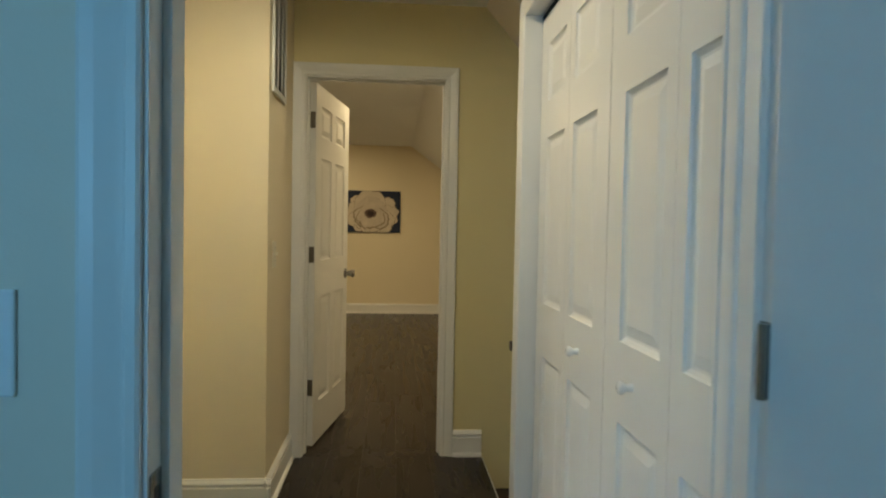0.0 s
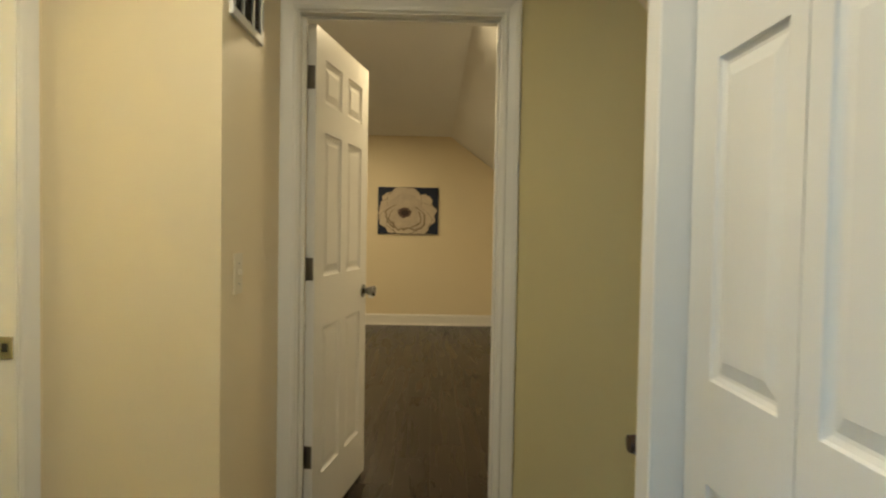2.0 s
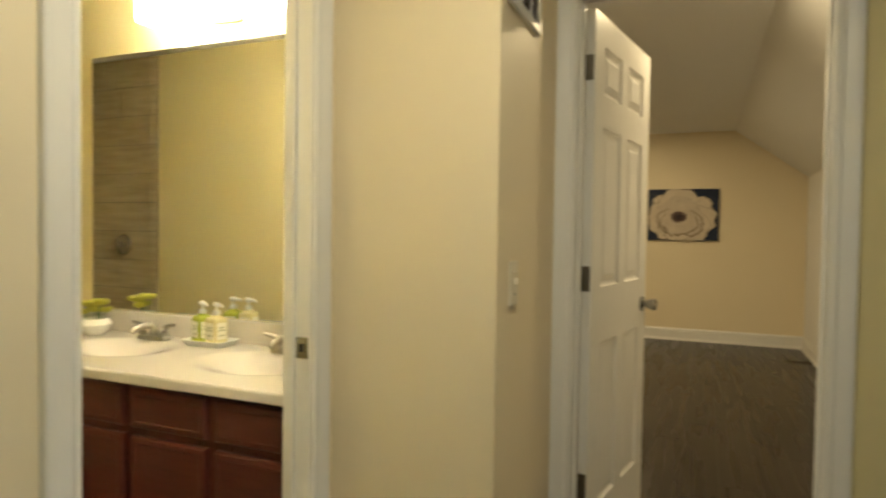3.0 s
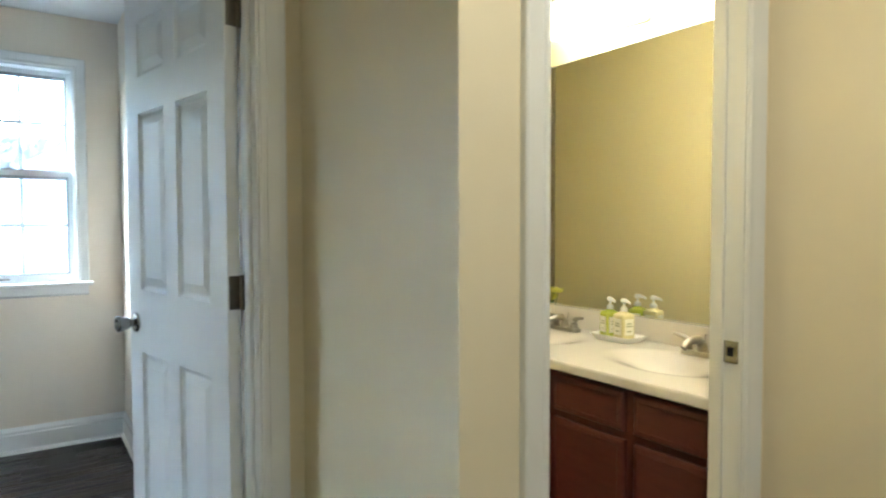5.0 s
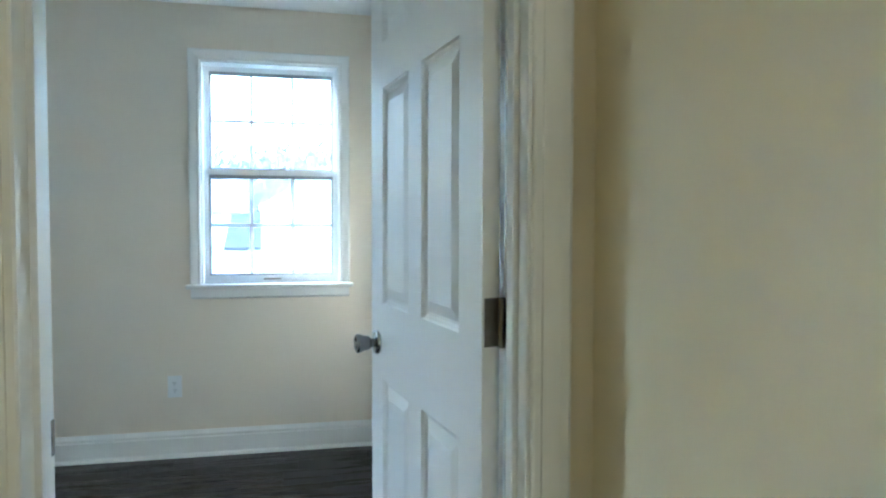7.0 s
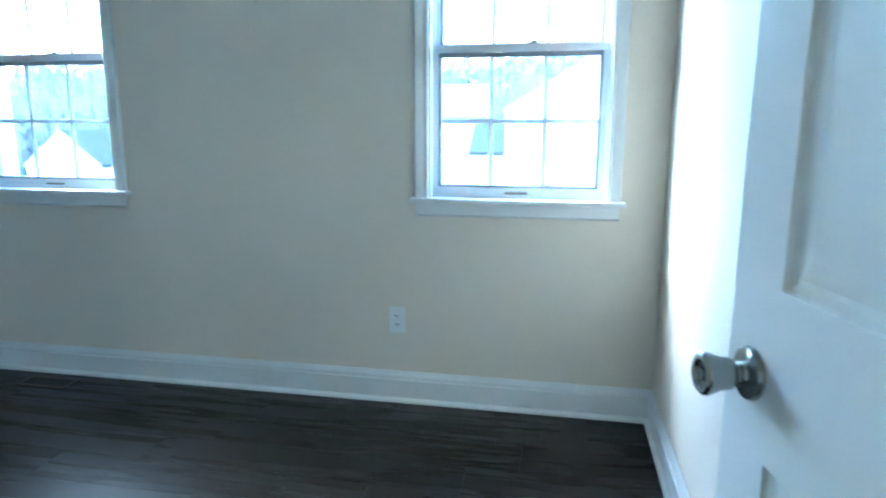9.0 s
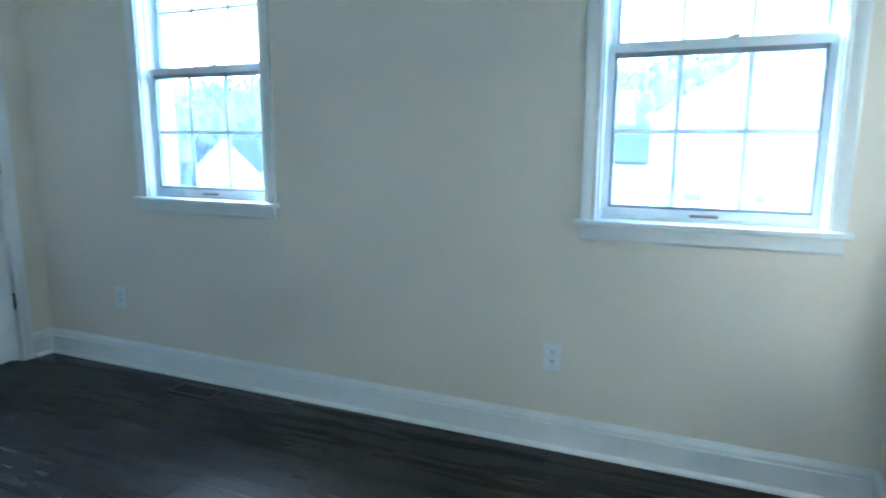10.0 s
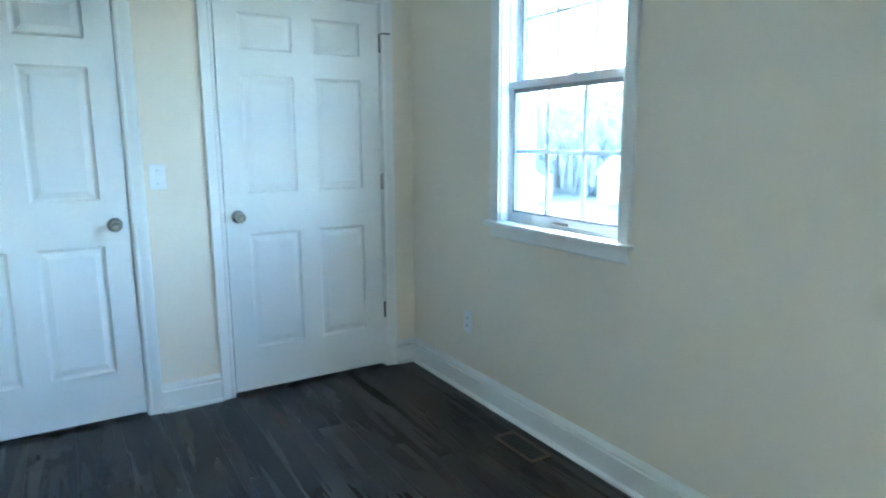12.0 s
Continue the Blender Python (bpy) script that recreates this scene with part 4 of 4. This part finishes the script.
reg2 = copy_thing(reg, pose(2.735, 8.79, 0, 0, 0, 90))

# ---- picture on the far wall ----
pic = thing("flower_painting", "canvas painting of a large cream flower on navy", "painting", Matrix.Translation((1.586, 9.62, 1.480)))
PW, PH = 0.388, 0.300
part("canvas", box((-PW, -0.032, -PH), (PW, 0.0, PH), 0.004), M_NAVY, pic)
rnd = random.Random(11)
# each petal: its direction, reach, half width, and whether it is an inner one
PETALS = [(150, 0.33, 0.17, 0), (24, 0.385, 0.13, 0), (178, 0.33, 0.17, 0), (352, 0.40, 0.16, 0), (212, 0.33, 0.16, 0), (326, 0.37, 0.17, 0), (250, 0.27, 0.18, 0), (290, 0.27, 0.21, 0), (92, 0.315, 0.22, 0),
          (122, 0.24, 0.15, 1), (58, 0.25, 0.14, 1), (90, 0.20, 0.16, 1), (165, 0.24, 0.12, 1), (15, 0.24, 0.10, 1), (205, 0.23, 0.13, 2), (328, 0.27, 0.13, 2), (238, 0.20, 0.14, 2), (290, 0.20, 0.17, 2), (262, 0.13, 0.17, 1)]
layer = 0
for ang, length, width, inner in PETALS:
    a = radians(ang)
    d, n2 = Vector((math.cos(a), 0, math.sin(a))), Vector((-math.sin(a), 0, math.cos(a)))
    wob = [rnd.uniform(0.5, 1.0) * 0.018 for _ in range(3)]
    ph = [rnd.uniform(0, 6.28) for _ in range(3)]
    for shade, grow in ((1, 1.025 if inner == 0 else 1.09), (0, 1.0)) if inner != 1 else ((0, 1.0),):
        bm = bmesh.new()
        layer += 1
        cen = Vector((-0.045, -0.0322 - 0.0005 * layer, -0.026))
        rim = []
        for k in range(33):
            t = -1 + 2 * k / 32
            wave = 1 + 2.2 * wob[0] * math.sin(4 * t + ph[0]) + 1.9 * wob[1] * math.sin(9 * t + ph[1]) + 1.1 * wob[2] * math.sin(19 * t + ph[2]) - 0.06 * math.exp(-((t - 0.6 * math.sin(ph[0])) / 0.10) ** 2)
            p = cen + d * (length * grow * (0.25 + 0.75 * max(0.0, 1 - abs(t) ** 2.4) ** 0.5) * wave) + n2 * (width * grow * math.sin(t * 1.5))
            p.x, p.z = max(-PW + 0.004, min(PW - 0.004, p.x)), max(-PH + 0.004, min(PH - 0.004, p.z))
            rim.append(bm.verts.new(p))
        c0 = bm.verts.new(cen)
        for k in range(32):
            bm.faces.new((rim[k], rim[k + 1], c0))
        part("painted_petal", bm, M_PETAL_EDGE if shade else (M_PETAL_IN if inner else M_PETAL), pic)
heart = Vector((-0.045, -0.0515, -0.026))
bm = bmesh.new()
mid_v = bm.verts.new(heart + Vector((0, -0.002, 0)))
fringe = []
for k in range(48):
    a = 2 * math.pi * k / 48
    q = (0.070 if k % 2 else 0.088) * rnd.uniform(0.88, 1.12)
    fringe.append(bm.verts.new(heart + Vector((1.1 * q * math.cos(a), 0, 0.82 * q * math.sin(a)))))
for k in range(48):
    bm.faces.new((fringe[k], fringe[(k + 1) % 48], mid_v))
part("painted_stamens", bm, M_STAMEN, pic)
bm = lathe([(0, 0.006), (0.026, 0.005), (0.040, 0.002), (0.043, 0.0)], Matrix.Translation(heart + Vector((0.004, -0.0005, -0.002))) @ Matrix.Rotation(radians(90), 4, "X") @ Matrix.Diagonal((1.1, 0.9, 1, 1)), 26)
part("painted_heart", bm, M_HEART, pic)

# ---- outdoors, below and beyond the windows ----
bm = bmesh.new()
N = 24
gv = [[bm.verts.new((-2.6 - 160 * (i / N) ** 1.5, -110 + 220 * j / N, -3.0 + max(0, i / N - 0.3) * 20 + 0.4 * math.sin(i * 1.7 + j))) for j in range(N + 1)] for i in range(N + 1)]
for i in range(N):
    for j in range(N):
        bm.faces.new((gv[i][j], gv[i + 1][j], gv[i + 1][j + 1], gv[i][j + 1]))
tagged(part("ground", bm, M_GRASS), "pale winter lawn falling away below the house", "ground", kind="structure")


def house(x, y, turn, w, depth, eave, peak, label, windows, shingle=None):
    """A gabled house whose gable end faces local +x; w across the gable."""
    ob = thing("house", label, "house", pose(x, y, -3.2, 0, 0, turn), "neighbouring houses")
    e, p = eave + 3.2, peak + 3.2
    bm = loft([[(q, -w / 2, 0), (q, w / 2, 0), (q, w / 2, e), (q, 0, p), (q, -w / 2, e)] for q in (0, -depth)])
    part("wall", bm, M_SIDING, ob)
    over, t = 0.06, 0.14
    for s in (-1, 1):
        k = (p - e) / (w / 2)
        pts = [(0, p + 0.02), (s * (w / 2 + over), e - k * over + 0.02), (s * (w / 2 + over), e - k * over + 0.02 + t), (0, p + 0.02 + t)]
        part("roof", loft([[(q, a, b) for a, b in pts] for q in (over, -depth - over)]), shingle or M_ROOF, ob)
        part("rake_board", loft([[(q, a, b - 0.03) for a, b in pts] for q in (over + 0.035, over + 0.002)]), M_SIDING, ob)
    for wy, wz, ww, wh in windows:
        win = part("window", box((-0.02, wy - ww / 2 - 0.09, wz + 3.2 - 0.09), (0.04, wy + ww / 2 + 0.09, wz + 3.2 + wh + 0.09)), M_TRIM, ob)
        part("pane", box((0.03, wy - ww / 2, wz + 3.2), (0.05, wy + ww / 2, wz + 3.2 + wh)), M_HOUSE_GLASS, win)
    return ob


house(-21, 5.6, 0, 11.5, 9, 1.87, 5.38, "large white gabled house close by", [(-4.4, -0.62, 0.55, 0.25), (-2.5, -0.62, 0.30, 0.25), (1.5, -0.9, 0.9, 1.0)])
house(-38.5, -2.7, 90, 5.0, 8, 2.0, 3.95, "white house on the rise, roof paled as by sun", [], M_ROOF_LIT)
house(-29.5, 2.8, 90, 5.0, 5.0, 0.25, 1.75, "low white wing with a grey shingle roof", [])
house(-30, -25.4, 6, 4.4, 7, -0.72, 1.15, "small white gabled house down the slope", [(0, -2.2, 0.7, 0.8)])
house(-27, -31.3, 25, 1.7, 2.2, -0.95, -0.25, "little white shed before bare woods", [(0, -1.9, 0.4, 0.5)])


def bare_tree():
    """A tapered trunk with limbs that fork into a haze of twigs."""
    rnd = random.Random(3)
    ob = thing("tree", "tall bare winter tree with fine branching twigs", "tree", None, "bare trees")
    trunk, crown = bmesh.new(), bmesh.new()
    tube([(0, 0, -0.5), (0.05, 0.02, 2.5), (-0.05, 0.08, 5.0), (0.05, 0.05, 7.5)], [0.24, 0.19, 0.13, 0.05], 8, trunk)

    def grow(p, d, length, r, depth):
        q = p + d * length
        mid = (p + q) / 2 + Vector((rnd.uniform(-1, 1), rnd.uniform(-1, 1), rnd.uniform(-0.5, 0.5))) * length * 0.08
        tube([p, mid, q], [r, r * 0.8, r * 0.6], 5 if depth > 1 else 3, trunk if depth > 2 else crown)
        if depth:
            for _ in range(4 if depth > 1 else 5):
                nd = (d + Vector((rnd.uniform(-1, 1), rnd.uniform(-1, 1), rnd.uniform(-0.35, 0.8))) * 0.75).normalized()
                grow(mid.lerp(q, rnd.random()), nd, length * rnd.uniform(0.5, 0.75), r * 0.55, depth - 1)
    for k in range(9):
        a = k * 2.4
        grow(Vector((0, 0, 2.2 + 0.6 * k)), Vector((math.cos(a), math.sin(a), 0.7)).normalized(), 2.3 - 0.12 * k, 0.09 - 0.006 * k, 3)
    part("trunk", trunk, M_BARK, ob)
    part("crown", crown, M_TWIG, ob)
    return ob


tree = bare_tree()
tree.matrix_world = pose(-36, 1.5, -2.4, 0, 0, 20)
rnd = random.Random(8)
for tx, ty in ((-46, -6), (-42, 6), (-50, 13), (-52, -15), (-40, -20), (-33, -24), (-44, -32), (-28, -17), (-56, 2), (-36, -11), (-30, -34), (-55, -24)):
    s = rnd.uniform(0.9, 1.35)
    copy_thing(tree, pose(tx, ty, -2.2, 0, 0, rnd.uniform(0, 360)) @ Matrix.Diagonal((s, s, s, 1)))

# wooded hillside beyond the houses: one far mass of bare crowns, paled as by haze
rnd = random.Random(14)
bm = bmesh.new()
for k in range(8000):
    u = rnd.random() ** 0.7
    x, y = -58 - 70 * u, rnd.uniform(-120, 75)
    base, tall = -2.5 + 15.0 * u + 1.2 * math.sin(y * 0.07) + 0.8 * math.sin(y * 0.23 + x), rnd.uniform(2.5, 6.0)
    for q in range(3):
        a, w, h = rnd.uniform(0, math.pi), rnd.uniform(0.12, 0.6), rnd.uniform(0.5, 1.7)
        dx, dy, lean = w * math.cos(a), w * math.sin(a), rnd.uniform(-0.9, 0.9)
        z0 = base + rnd.uniform(-1.5, tall)
        bm.faces.new([bm.verts.new(p) for p in ((x - dx, y - dy, z0), (x + dx * 0.6, y + dy * 0.6, z0 - 0.3 * h), (x + dx + lean, y + dy + lean, z0 + h * 0.7), (x - dx * 0.2 + lean, y - dy * 0.3 + lean, z0 + h))])
for k in range(7500):
    x, y = rnd.uniform(-62, -31), rnd.uniform(-85, -29.5)
    base = -3.0 + max(0.0, ((-2.6 - x) / 160) ** 0.667 - 0.3) * 20
    for q in range(2):
        w, h, lean, a = rnd.uniform(0.10, 0.45), rnd.uniform(0.5, 1.6), rnd.uniform(-0.6, 0.6), rnd.uniform(0, math.pi)
        dx, dy, z0 = w * math.cos(a), w * math.sin(a), base + rnd.uniform(-0.3, 2.8)
        bm.faces.new([bm.verts.new(p) for p in ((x - dx, y - dy, z0), (x + dx * 0.6, y + dy * 0.6, z0 - 0.3 * h), (x + dx + lean, y + dy + lean, z0 + h * 0.7), (x - dx * 0.2 + lean, y - dy * 0.3 + lean, z0 + h))])
tagged(part("far_woods", bm, M_WOODS), "bare woods on the far hillside, haze put into their colour", "woods", kind="stuff")

# ---- floor planks ----
PW_, PL_ = 0.182, 1.22
def plank_mesh():
    bm = bmesh.new()
    lo = [(-PW_ / 2, -PL_ / 2), (PW_ / 2, PL_ / 2)]
    rows = []
    for inset, zz in ((0.0, -0.011), (0.0, -0.0012), (0.0016, 0.0)):
        x0, y0, x1, y1 = lo[0][0] + inset, lo[0][1] + inset, lo[1][0] - inset, lo[1][1] - inset
        rows.append([bm.verts.new(p) for p in ((x0, y0, zz), (x1, y0, zz), (x1, y1, zz), (x0, y1, zz))])
    for a, b in zip(rows, rows[1:]):
        for k in range(4):
            bm.faces.new((a[k], a[(k + 1) % 4], b[(k + 1) % 4], b[k]))
    bm.faces.new(rows[-1])
    return to_mesh("plank", bm, M_PLANK)


mesh_plank = plank_mesh()
rnd = random.Random(21)
starts = {}
for x0, x1, y0, y1 in FLOORS:
    i0, i1 = math.floor((x0 + 3) / PW_), math.ceil((x1 + 3) / PW_)
    for i in range(i0, i1):
        a, b = max(x0, -3 + i * PW_), min(x1, -3 + (i + 1) * PW_)
        if b - a < 0.003:
            continue
        if i not in starts:
            starts[i] = rnd.uniform(0, PL_)
        k = math.floor((y0 - starts[i] + 4) / PL_)
        while -4 + starts[i] + k * PL_ < y1:
            c, d = max(y0, -4 + starts[i] + k * PL_), min(y1, -4 + starts[i] + (k + 1) * PL_)
            k += 1
            if d - c < 0.003:
                continue
            p = new("plank", mesh_plank)
            p.parent = floor
            p.location = ((a + b) / 2, (c + d) / 2, 0)
            p.scale = ((b - a) / PW_, (d - c) / PL_, 1)
